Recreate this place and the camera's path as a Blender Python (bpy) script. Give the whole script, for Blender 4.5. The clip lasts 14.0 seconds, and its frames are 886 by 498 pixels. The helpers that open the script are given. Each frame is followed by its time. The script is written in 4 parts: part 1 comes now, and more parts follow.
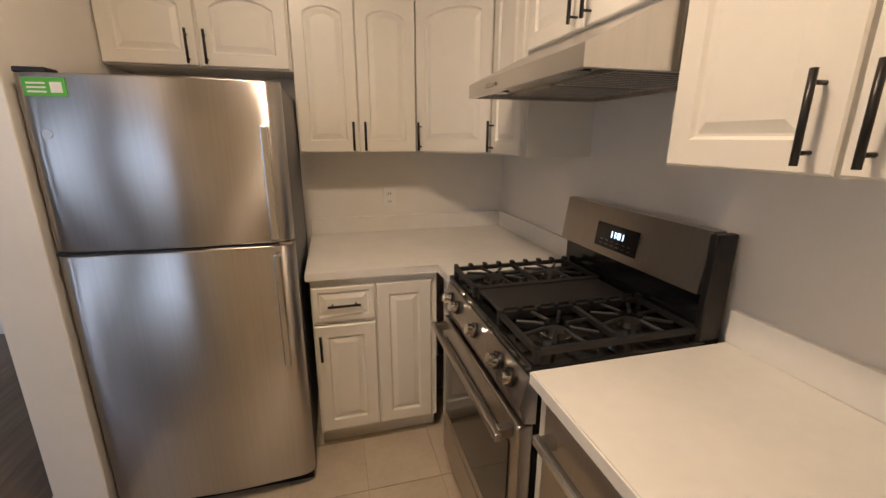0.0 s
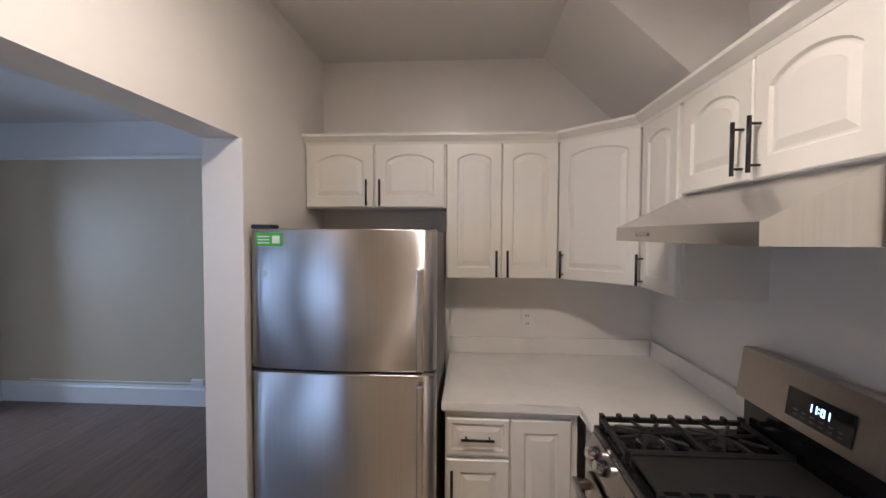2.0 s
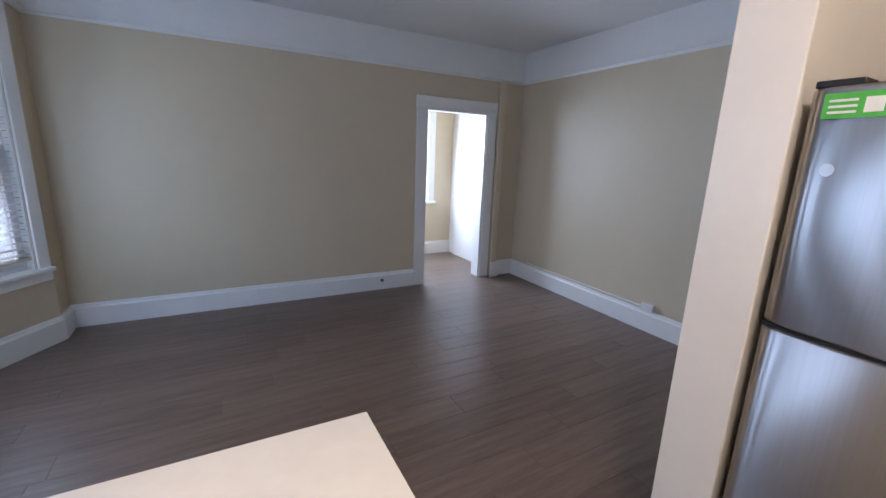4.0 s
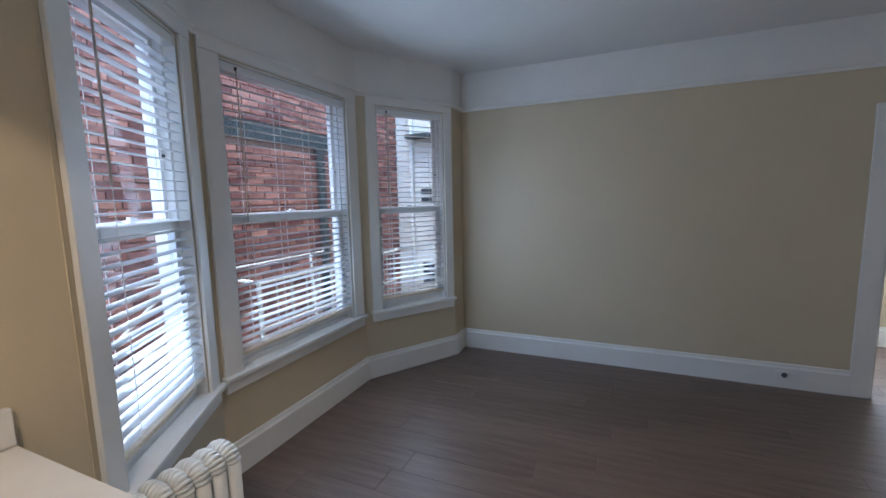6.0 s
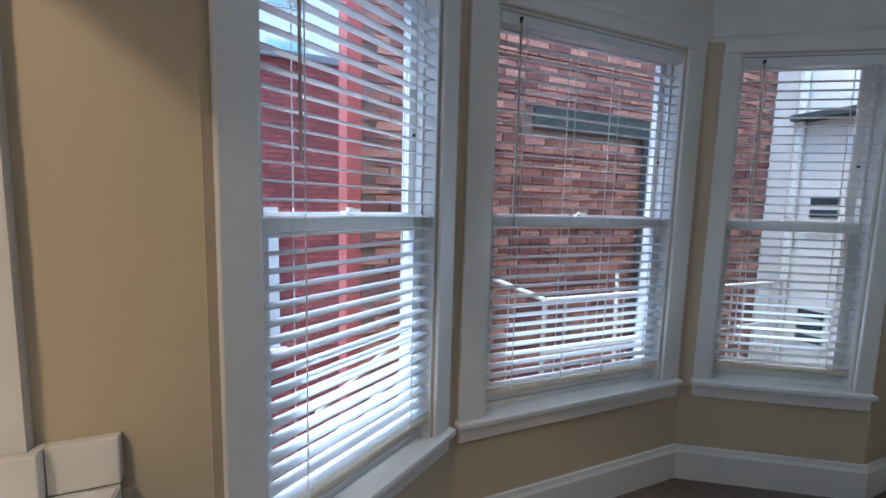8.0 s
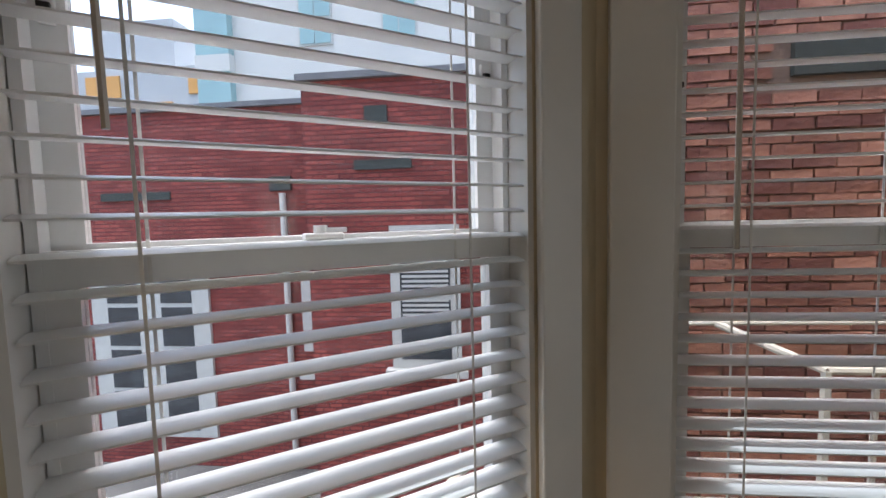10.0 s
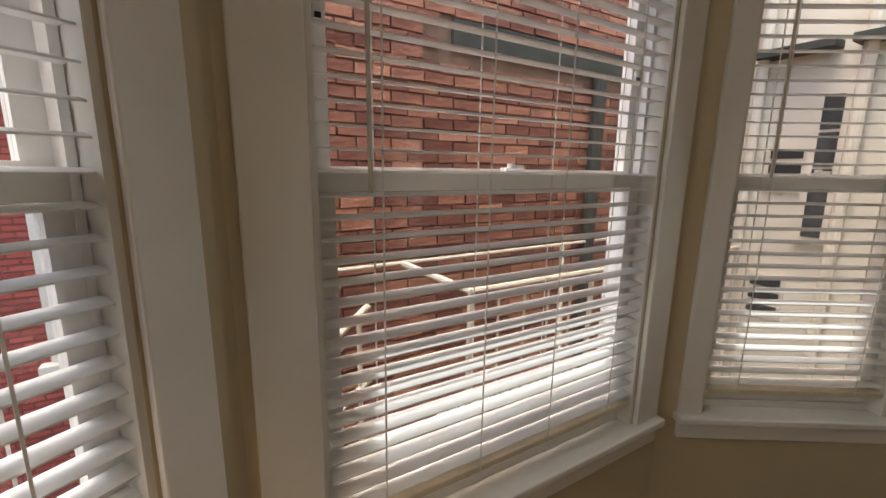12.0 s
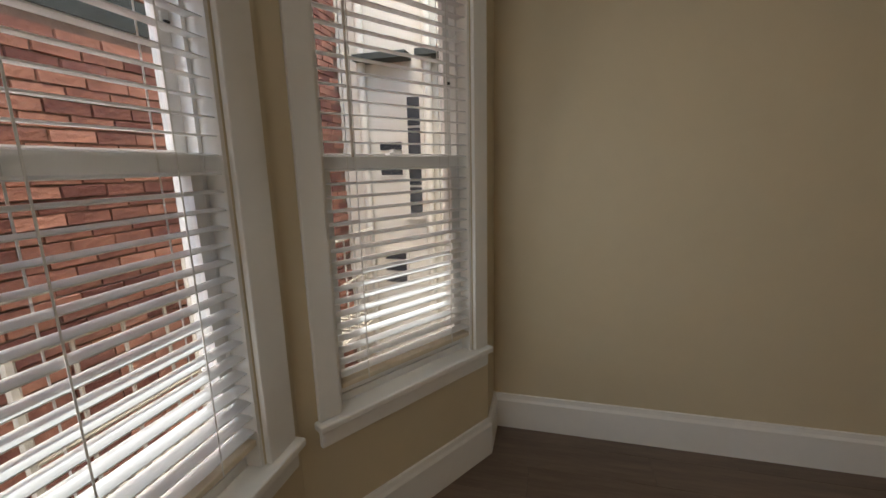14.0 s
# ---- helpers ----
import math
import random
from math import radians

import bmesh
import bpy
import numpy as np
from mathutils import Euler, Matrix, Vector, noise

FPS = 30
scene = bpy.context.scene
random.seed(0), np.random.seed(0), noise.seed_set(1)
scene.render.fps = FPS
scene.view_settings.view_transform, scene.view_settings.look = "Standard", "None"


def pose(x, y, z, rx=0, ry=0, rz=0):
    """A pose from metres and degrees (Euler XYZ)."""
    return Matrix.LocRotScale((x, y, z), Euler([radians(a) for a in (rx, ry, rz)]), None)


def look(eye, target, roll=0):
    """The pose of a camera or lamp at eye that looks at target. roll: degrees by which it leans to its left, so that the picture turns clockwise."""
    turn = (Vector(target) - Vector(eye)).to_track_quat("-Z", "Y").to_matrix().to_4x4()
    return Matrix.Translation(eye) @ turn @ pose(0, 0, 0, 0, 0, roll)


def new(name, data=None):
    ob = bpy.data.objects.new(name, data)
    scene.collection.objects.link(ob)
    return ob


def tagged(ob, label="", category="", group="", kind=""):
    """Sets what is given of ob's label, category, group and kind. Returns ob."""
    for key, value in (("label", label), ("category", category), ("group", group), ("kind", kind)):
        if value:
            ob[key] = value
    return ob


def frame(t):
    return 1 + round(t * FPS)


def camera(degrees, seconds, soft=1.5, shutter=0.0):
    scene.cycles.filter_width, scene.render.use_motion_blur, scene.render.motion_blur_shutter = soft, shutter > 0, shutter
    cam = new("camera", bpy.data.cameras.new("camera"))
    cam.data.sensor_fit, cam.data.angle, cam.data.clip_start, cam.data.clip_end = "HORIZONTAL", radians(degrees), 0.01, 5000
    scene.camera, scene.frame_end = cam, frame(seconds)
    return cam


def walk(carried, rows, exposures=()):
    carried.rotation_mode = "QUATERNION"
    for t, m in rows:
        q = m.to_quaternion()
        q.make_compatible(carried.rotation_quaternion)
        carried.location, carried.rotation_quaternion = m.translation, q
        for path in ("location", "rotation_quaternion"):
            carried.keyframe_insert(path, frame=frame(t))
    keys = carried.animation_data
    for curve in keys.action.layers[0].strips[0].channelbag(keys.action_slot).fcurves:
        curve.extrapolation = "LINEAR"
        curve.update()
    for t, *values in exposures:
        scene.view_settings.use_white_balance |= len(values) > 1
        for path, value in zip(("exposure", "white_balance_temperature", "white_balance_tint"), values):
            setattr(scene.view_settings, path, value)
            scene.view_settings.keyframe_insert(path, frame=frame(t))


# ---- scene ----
cam = camera(94.5, 14.0)
EXPOSURES = [
    (0, 2.7, 5500, 12), (0.5, 2.68, 4900, 10), (1.5, 2.58, 4600, 11), (3, 2.9, 4500, 14), (3.6, 3.05, 4700, 14), (4.2, 3.1, 4850, 13), (6.3, 2.75, 4900, 8), (8.2, 2.6, 5000, 7),
    (10.3, 2.1, 6600, 12), (11, 2.1, 7000, 13), (12, 2.35, 7600, 14), (13, 2.4, 7400, 13), (14, 2.45, 7200, 12),
]
PATH = [
    (0, (0.001, 0.662, 1.46), (0.5, 2.528, 0.94), 0.2),
    (0.5, (-0.022, 0.621, 1.534), (0.095, 2.605, 1.318), -0.6),
    (1, (-0.018, 0.623, 1.653), (-0.003, 2.621, 1.744), -1.0),
    (1.5, (-0.011, 0.643, 1.717), (-0.023, 2.637, 1.877), -0.9),
    (2, (-0.028, 0.667, 1.626), (-0.153, 2.662, 1.554), 0.2),
    (2.5, (-0.057, 0.664, 1.546), (-0.402, 2.613, 1.259), 0.9),
    (3, (-0.132, 0.766, 1.523), (-0.862, 2.593, 1.161), 1.1),
    (3.5, (-0.3, 0.963, 1.504), (-1.543, 2.477, 1.1), 1.8),
    (4, (-0.421, 1.045, 1.47), (-2.13, 1.983, 1.025), 2.2),
    (4.2, (-0.43, 1.06, 1.45), (-2.272, 1.7, 0.995), 2.0),
    (4.8, (-0.515, 1.235, 1.465), (-2.46, 1.475, 1.07), 1.0),
    (5.5, (-0.66, 1.345, 1.49), (-2.6, 0.99, 1.17), -0.5),
    (6.3, (-0.838, 1.361, 1.525), (-2.552, 0.354, 1.306), -1.3),
    (6.5, (-0.926, 1.394, 1.537), (-2.56, 0.262, 1.32), -1.2),
    (7, (-1.09, 1.385, 1.533), (-2.531, 0.012, 1.33), -0.1),
    (7.5, (-1.311, 1.119, 1.511), (-2.467, -0.499, 1.304), 1.4),
    (8, (-1.486, 0.906, 1.473), (-2.261, -0.926, 1.262), 1.5),
    (8.2, (-1.54, 0.81, 1.47), (-2.2, -1.075, 1.225), 1.6),
    (10.3, (-1.985, 0.192, 1.462), (-1.763, -1.789, 1.322), -1.6),
    (10.5, (-1.994, 0.159, 1.459), (-1.978, -1.831, 1.265), -1.3),
    (11, (-2.043, 0.083, 1.445), (-2.503, -1.85, 1.125), -0.2),
    (11.5, (-2.095, 0.122, 1.435), (-2.817, -1.704, 1.055), 0.4),
    (12, (-2.137, 0.192, 1.443), (-3.148, -1.49, 1.059), 0.9),
    (12.5, (-2.205, 0.213, 1.458), (-3.469, -1.288, 1.073), 0.7),
    (13, (-2.267, 0.226, 1.46), (-3.765, -1.041, 1.071), 0.2),
    (13.5, (-2.334, 0.222, 1.459), (-4.031, -0.756, 1.056), -0.4),
    (14, (-2.523, 0.192, 1.393), (-4.418, -0.311, 0.999), -1.4),
]
walk(cam, [(t, look(eye, target, roll)) for t, eye, target, roll in PATH], EXPOSURES)

# ---------------- light ----------------
world = bpy.data.worlds.new("world")
scene.world = world
world.use_nodes = True
wn = world.node_tree
sky = wn.nodes.new("ShaderNodeTexSky")
sky.sky_type = "NISHITA"
sky.sun_disc = False
sky.sun_elevation = radians(80)
sky.sun_rotation = radians(140)
sky.air_density, sky.dust_density, sky.ozone_density = 1.0, 4.0, 1.0
wn.nodes["Background"].inputs["Strength"].default_value = 0.15
wn.links.new(sky.outputs[0], wn.nodes["Background"].inputs["Color"])


def lamp(name, kind, m, energy, color=(1, 1, 1), size=None, size_y=None):
    d = bpy.data.lights.new(name, kind)
    d.energy, d.color = energy, color
    if kind == "AREA":
        d.shape = "RECTANGLE" if size_y else "DISK"
        d.size = size
        if size_y:
            d.size_y = size_y
    o = new(name, d)
    o.matrix_basis = m
    return o


sun = lamp("sun", "SUN", look((0, 0, 0), (-0.10, 0.12, -0.98)), 1.4, (1, 0.98, 0.95))
sun.data.angle = radians(60)
KITCHEN_LAMP = (-0.15, 1.28, 2.60)
lamp("kitchen_light", "AREA", look(KITCHEN_LAMP, (-0.15, 1.2801, 0)), 3.3, (1, 0.69, 0.40), 0.26)
WINDOW_LIGHT = 1.1   # sky light entering each opening of the bay, per metre of width
ROOM_LAMP = (-2.75, 2.35, 2.58)
lamp("second_room_daylight", "AREA", look((-5.75, 3.15, 1.45), (-4.6, 3.3, 1.2)), 6, (0.95, 0.97, 1), 0.8, 1.2)

# ---------------- materials ----------------


def material(name, color, rough=0.5, metal=0.0, vary=0.08, scale=6.0, bump=0.0, bump_scale=60.0, stretch=None, obj_random=0.0, island=0.0, spec=0.5, color2=None, detail=4.0):
    """Principled surface with colour variation at two scales and fine relief."""
    mat = bpy.data.materials.new(name)
    mat.use_nodes = True
    nt = mat.node_tree
    N, L = nt.nodes, nt.links
    p = N["Principled BSDF"]
    p.inputs["Roughness"].default_value = rough
    p.inputs["Metallic"].default_value = metal
    p.inputs["Specular IOR Level"].default_value = spec
    tc = N.new("ShaderNodeTexCoord")
    mp = N.new("ShaderNodeMapping")
    L.new(tc.outputs["Object"], mp.inputs["Vector"])
    if stretch:
        mp.inputs["Scale"].default_value = stretch
    n1 = N.new("ShaderNodeTexNoise")
    n1.inputs["Scale"].default_value = scale
    n1.inputs["Detail"].default_value = detail
    L.new(mp.outputs[0], n1.inputs["Vector"])
    n2 = N.new("ShaderNodeTexNoise")
    n2.inputs["Scale"].default_value = scale * 7
    L.new(mp.outputs[0], n2.inputs["Vector"])
    add = N.new("ShaderNodeMath")
    add.operation = "ADD"
    mul = N.new("ShaderNodeMath")
    mul.operation = "MULTIPLY"
    mul.inputs[1].default_value = 0.4
    L.new(n2.outputs[0], mul.inputs[0])
    L.new(n1.outputs[0], add.inputs[0])
    L.new(mul.outputs[0], add.inputs[1])
    fac = add.outputs[0]
    if obj_random or island:
        src = N.new("ShaderNodeObjectInfo").outputs["Random"] if obj_random else N.new("ShaderNodeNewGeometry").outputs["Random Per Island"]
        m3 = N.new("ShaderNodeMath")
        m3.operation = "MULTIPLY_ADD"
        m3.inputs[1].default_value = obj_random or island
        L.new(src, m3.inputs[0])
        L.new(fac, m3.inputs[2])
        m4 = N.new("ShaderNodeMath")
        m4.operation = "SUBTRACT"
        m4.inputs[1].default_value = (obj_random or island) / 2
        L.new(m3.outputs[0], m4.inputs[0])
        fac = m4.outputs[0]
    ramp = N.new("ShaderNodeValToRGB")
    lo = [max(0, c * (1 - vary)) for c in color] if color2 is None else list(color)
    hi = [min(1, c * (1 + vary)) for c in color] if color2 is None else list(color2)
    ramp.color_ramp.elements[0].position, ramp.color_ramp.elements[1].position = 0.45, 0.95
    ramp.color_ramp.elements[0].color = (*lo, 1)
    ramp.color_ramp.elements[1].color = (*hi, 1)
    L.new(fac, ramp.inputs[0])
    L.new(ramp.outputs[0], p.inputs["Base Color"])
    if bump:
        nb = N.new("ShaderNodeTexNoise")
        nb.inputs["Scale"].default_value = bump_scale
        nb.inputs["Detail"].default_value = 3
        L.new(mp.outputs[0], nb.inputs["Vector"])
        b = N.new("ShaderNodeBump")
        b.inputs["Strength"].default_value = bump
        b.inputs["Distance"].default_value = 0.01
        L.new(nb.outputs[0], b.inputs["Height"])
        L.new(b.outputs[0], p.inputs["Normal"])
    return mat


def glow(name, color, strength):
    mat = bpy.data.materials.new(name)
    mat.use_nodes = True
    p = mat.node_tree.nodes["Principled BSDF"]
    p.inputs["Base Color"].default_value = (*color, 1)
    p.inputs["Emission Color"].default_value = (*color, 1)
    p.inputs["Emission Strength"].default_value = strength
    return mat


def pane_glass(name):
    mat = bpy.data.materials.new(name)
    mat.use_nodes = True
    N, L = mat.node_tree.nodes, mat.node_tree.links
    N.remove(N["Principled BSDF"])
    tr, gl, fr, mix = N.new("ShaderNodeBsdfTransparent"), N.new("ShaderNodeBsdfGlossy"), N.new("ShaderNodeLayerWeight"), N.new("ShaderNodeMixShader")
    tr.inputs[0].default_value = (0.93, 0.95, 0.95, 1)
    gl.inputs["Roughness"].default_value = 0.02
    pw = N.new("ShaderNodeMath")
    pw.operation = "POWER"
    pw.inputs[1].default_value = 4.0
    mu = N.new("ShaderNodeMath")
    mu.operation = "MULTIPLY_ADD"
    mu.inputs[1].default_value, mu.inputs[2].default_value = 0.5, 0.025
    L.new(fr.outputs["Facing"], pw.inputs[0])
    L.new(pw.outputs[0], mu.inputs[0])
    L.new(mu.outputs[0], mix.inputs[0])
    L.new(tr.outputs[0], mix.inputs[1])
    L.new(gl.outputs[0], mix.inputs[2])
    L.new(mix.outputs[0], N["Material Output"].inputs[0])
    return mat


def brushed_steel(name, color, rough, aniso, wave):
    mat = material(name, color, rough, 1.0, 0.05, 3.0, stretch=(40, 40, 0.6))
    N, L = mat.node_tree.nodes, mat.node_tree.links
    p = N["Principled BSDF"]
    p.inputs["Anisotropic"].default_value = aniso
    p.inputs["Anisotropic Rotation"].default_value = 0.25
    tg = N.new("ShaderNodeTangent")
    tg.direction_type, tg.axis = "RADIAL", "Z"
    L.new(tg.outputs[0], p.inputs["Tangent"])
    if wave:
        tc, mp, nz, b = N.new("ShaderNodeTexCoord"), N.new("ShaderNodeMapping"), N.new("ShaderNodeTexNoise"), N.new("ShaderNodeBump")
        mp.inputs["Scale"].default_value = (4.5, 1, 0.9)
        nz.inputs["Scale"].default_value = 1.0
        nz.inputs["Detail"].default_value = 0.0
        b.inputs["Strength"].default_value = 1.0
        b.inputs["Distance"].default_value = wave
        L.new(tc.outputs["Object"], mp.inputs[0])
        L.new(mp.outputs[0], nz.inputs["Vector"])
        L.new(nz.outputs[0], b.inputs["Height"])
        L.new(b.outputs[0], p.inputs["Normal"])
    return mat


def brick_sheet(name, c1, c2, mortar, k=1.0):
    mat = bpy.data.materials.new(name)
    mat.use_nodes = True
    N, L = mat.node_tree.nodes, mat.node_tree.links
    p = N["Principled BSDF"]
    p.inputs["Roughness"].default_value = 0.85
    tc, mp, br, nz, mx, bp = (N.new("ShaderNode" + s) for s in ("TexCoord", "Mapping", "TexBrick", "TexNoise", "Mix", "Bump"))
    mp.inputs["Rotation"].default_value = (radians(90), 0, 0)
    br.inputs["Scale"].default_value = 1.0
    br.inputs["Brick Width"].default_value, br.inputs["Row Height"].default_value = 0.215 * k, 0.075 * k
    br.inputs["Mortar Size"].default_value = 0.012 * k
    br.inputs["Color1"].default_value, br.inputs["Color2"].default_value, br.inputs["Mortar"].default_value = (*c1, 1), (*c2, 1), (*mortar, 1)
    nz.inputs["Scale"].default_value = 1.3
    nz.inputs["Detail"].default_value = 5
    mx.data_type, mx.blend_type = "RGBA", "MULTIPLY"
    mx.inputs[0].default_value = 0.7
    bp.inputs["Strength"].default_value = 0.6
    bp.inputs["Distance"].default_value = 0.01
    L.new(tc.outputs["Object"], mp.inputs[0])
    L.new(mp.outputs[0], br.inputs["Vector"])
    L.new(tc.outputs["Object"], nz.inputs["Vector"])
    L.new(br.outputs["Color"], mx.inputs[6])
    L.new(nz.outputs[0], mx.inputs[7])
    L.new(mx.outputs[2], p.inputs["Base Color"])
    L.new(br.outputs["Fac"], bp.inputs["Height"])
    bp.invert = True
    L.new(bp.outputs[0], p.inputs["Normal"])
    return mat


M_WALL = material("cream_wall_paint", (0.59, 0.50, 0.345), 0.5, vary=0.03, scale=2.0, bump=0.05, bump_scale=120)
M_KWALL = material("kitchen_wall_paint", (0.79, 0.765, 0.725), 0.32, vary=0.03, scale=2.0, bump=0.05, bump_scale=90)
M_CEIL = material("ceiling_paint", (0.74, 0.72, 0.69), 0.7, vary=0.03, scale=2.0, bump=0.04, bump_scale=120)
M_TRIM = material("white_trim_paint", (0.78, 0.76, 0.72), 0.35, vary=0.03, scale=4.0, bump=0.03, bump_scale=40)
M_CAB = material("cabinet_lacquer", (0.78, 0.75, 0.68), 0.33, vary=0.025, scale=3.0, bump=0.02, bump_scale=50)
M_QUARTZ = material("white_quartz", (0.80, 0.78, 0.74), 0.22, vary=0.05, scale=3.5)
M_TILE = material("beige_floor_tile", (0.52, 0.44, 0.33), 0.35, vary=0.12, scale=5.0, obj_random=0.2, bump=0.04, bump_scale=30)
M_GROUT = material("tile_grout", (0.42, 0.37, 0.30), 0.9, scale=20)
M_PLANK = material("brown_laminate", (0.112, 0.074, 0.053), 0.40, vary=0.3, scale=3.0, stretch=(9, 0.7, 1), obj_random=0.2, bump=0.05, bump_scale=30, color2=(0.195, 0.14, 0.104))
M_SUB = material("subfloor", (0.05, 0.035, 0.028), 0.8, scale=10)
M_BLACK = material("black_handle_metal", (0.018, 0.016, 0.015), 0.35, 0.3, scale=20)
M_IRON = material("black_cast_iron", (0.016, 0.015, 0.015), 0.55, 0.0, 0.2, 30, bump=0.15, bump_scale=300)
M_ENAMEL = material("black_enamel", (0.012, 0.012, 0.012), 0.12, scale=20)
M_DARKGLASS = material("dark_oven_glass", (0.02, 0.019, 0.018), 0.06, scale=4)
M_STEEL = brushed_steel("brushed_steel", (0.60, 0.585, 0.565), 0.26, 0.6, 0.0)
M_FRIDGE = brushed_steel("fridge_steel", (0.52, 0.50, 0.485), 0.30, 0.97, 0.003)
M_DARKSTEEL = brushed_steel("range_steel", (0.42, 0.39, 0.36), 0.28, 0.5, 0.0)
M_CHROME = material("chrome_knob", (0.75, 0.73, 0.70), 0.15, 1.0, scale=20)
M_FSIDE = material("fridge_side_grey", (0.10, 0.10, 0.105), 0.45, scale=20, bump=0.05, bump_scale=200)
M_GREEN = material("green_label", (0.10, 0.42, 0.04), 0.5, scale=30)
M_PAPER = material("white_label", (0.75, 0.76, 0.72), 0.5, scale=30)
M_SLAT = material("white_blind_slat", (0.78, 0.785, 0.775), 0.4, vary=0.02, scale=6)
M_CORD = material("blind_cord", (0.72, 0.71, 0.68), 0.8, scale=40)
M_WAND = material("clear_blind_wand", (0.50, 0.44, 0.37), 0.25, scale=30)
M_TAN = material("blind_bottom_rail", (0.66, 0.58, 0.45), 0.5, vary=0.1, scale=12)
M_VINYL = material("white_vinyl", (0.80, 0.80, 0.79), 0.35, vary=0.02, scale=6)
# near-black, paints the shade in the gap of the sash track
M_GAPSHADE = material("painted_gap_shade", (0.035, 0.04, 0.04), 0.6, scale=20)
M_GLASS = pane_glass("window_glass")
M_RAD = material("radiator_paint", (0.80, 0.77, 0.70), 0.4, vary=0.05, scale=8, bump=0.06, bump_scale=40)
M_BRICK = material("old_red_brick", (0.16, 0.055, 0.042), 0.9, vary=0.4, scale=5, obj_random=0.6, bump=0.7, bump_scale=45, color2=(0.42, 0.19, 0.125))
M_BRICKS = material("old_red_brick_far", (0.16, 0.055, 0.042), 0.9, vary=0.4, scale=5, island=0.6, bump=0.7, bump_scale=45, color2=(0.42, 0.19, 0.125))
M_MORTAR = material("old_mortar", (0.20, 0.13, 0.095), 0.95, vary=0.3, scale=8, bump=0.5, bump_scale=60)
M_REDPAINT = brick_sheet("painted_red_brick", (0.50, 0.11, 0.085), (0.30, 0.052, 0.043), (0.17, 0.04, 0.035))
M_PINK = material("red_painted_edge", (0.34, 0.075, 0.06), 0.8, vary=0.15, scale=6)
M_STUCCO = material("pale_stucco", (0.70, 0.65, 0.55), 0.85, vary=0.06, scale=1.5, bump=0.15, bump_scale=60)
M_FRAMEOUT = material("weathered_white_frame", (0.50, 0.49, 0.45), 0.6, vary=0.1, scale=8)
M_DARKPANE = material("dark_outside_pane", (0.045, 0.05, 0.055), 0.1, vary=0.4, scale=3)
M_LINTEL = material("grey_green_lintel", (0.042, 0.048, 0.042), 0.8, vary=0.2, scale=6)
M_RAILING = material("cream_painted_steel", (0.56, 0.52, 0.44), 0.5, vary=0.1, scale=20)
M_ROOFING = material("grey_roofing", (0.16, 0.16, 0.165), 0.9, vary=0.2, scale=4)
M_GROUND = material("concrete_yard", (0.12, 0.115, 0.11), 0.9, vary=0.2, scale=1.5)
M_TOWER = material("pale_tower_wall", (0.62, 0.61, 0.57), 0.8, vary=0.04, scale=0.3)
M_TEAL = material("teal_tower_glass", (0.30, 0.45, 0.45), 0.15, vary=0.1, scale=0.5)
M_ORANGE = material("orange_panel", (0.65, 0.33, 0.10), 0.7, scale=1)
M_TOWERGREY = material("grey_tower_wall", (0.45, 0.46, 0.47), 0.8, scale=0.4)
M_LAMP = glow("lamp_diffuser", (1, 0.69, 0.40), 4.5)
M_DIGIT = glow("clock_digits", (0.75, 0.95, 1), 0.6)
# emission stands in for the sky behind window_4
M_SKYGLOW = glow("glowing_sky_backdrop", (0.95, 0.97, 1), 0.5)

# ---------------- mesh helpers ----------------


def world_of(ob):
    m = ob.matrix_basis.copy()
    while ob.parent:
        ob = ob.parent
        m = ob.matrix_basis @ m
    return m


def thing(name, x=0, y=0, z=0, rz=0, label="", category="", group="", kind=""):
    ob = new(name)
    ob.matrix_basis = pose(x, y, z, 0, 0, rz)
    ob.empty_display_size = 0.1
    return tagged(ob, label, category, group, kind)


def part(name, bm, mat, parent=None, label="", local=False, smooth=False):
    """Links a bmesh, built in world metres (or in its parent's own), as one mesh under its thing."""
    if parent is not None and not local:
        bm.transform(world_of(parent).inverted())
    me = bpy.data.meshes.new(name)
    bmesh.ops.recalc_face_normals(bm, faces=bm.faces)
    bm.to_mesh(me)
    bm.free()
    me.materials.append(mat)
    if smooth:
        for f in me.polygons:
            f.use_smooth = True
    ob = new(name, me)
    ob.parent = parent
    return tagged(ob, label)


def structure(name, bm, mat, label, category):
    return tagged(part(name, bm, mat), label, category, kind="structure")


def box(bm, x0, x1, y0, y1, z0, z1, bev=0.0):
    v = [bm.verts.new(p) for p in ((x0, y0, z0), (x1, y0, z0), (x1, y1, z0), (x0, y1, z0), (x0, y0, z1), (x1, y0, z1), (x1, y1, z1), (x0, y1, z1))]
    fs = [bm.faces.new([v[i] for i in q]) for q in ((3, 2, 1, 0), (4, 5, 6, 7), (0, 1, 5, 4), (1, 2, 6, 5), (2, 3, 7, 6), (3, 0, 4, 7))]
    if bev:
        es = list({e for f in fs for e in f.edges})
        bmesh.ops.bevel(bm, geom=es, offset=bev, segments=2, affect="EDGES", profile=0.5)
    return bm


def B(*a, **k):
    return box(bmesh.new(), *a, **k)


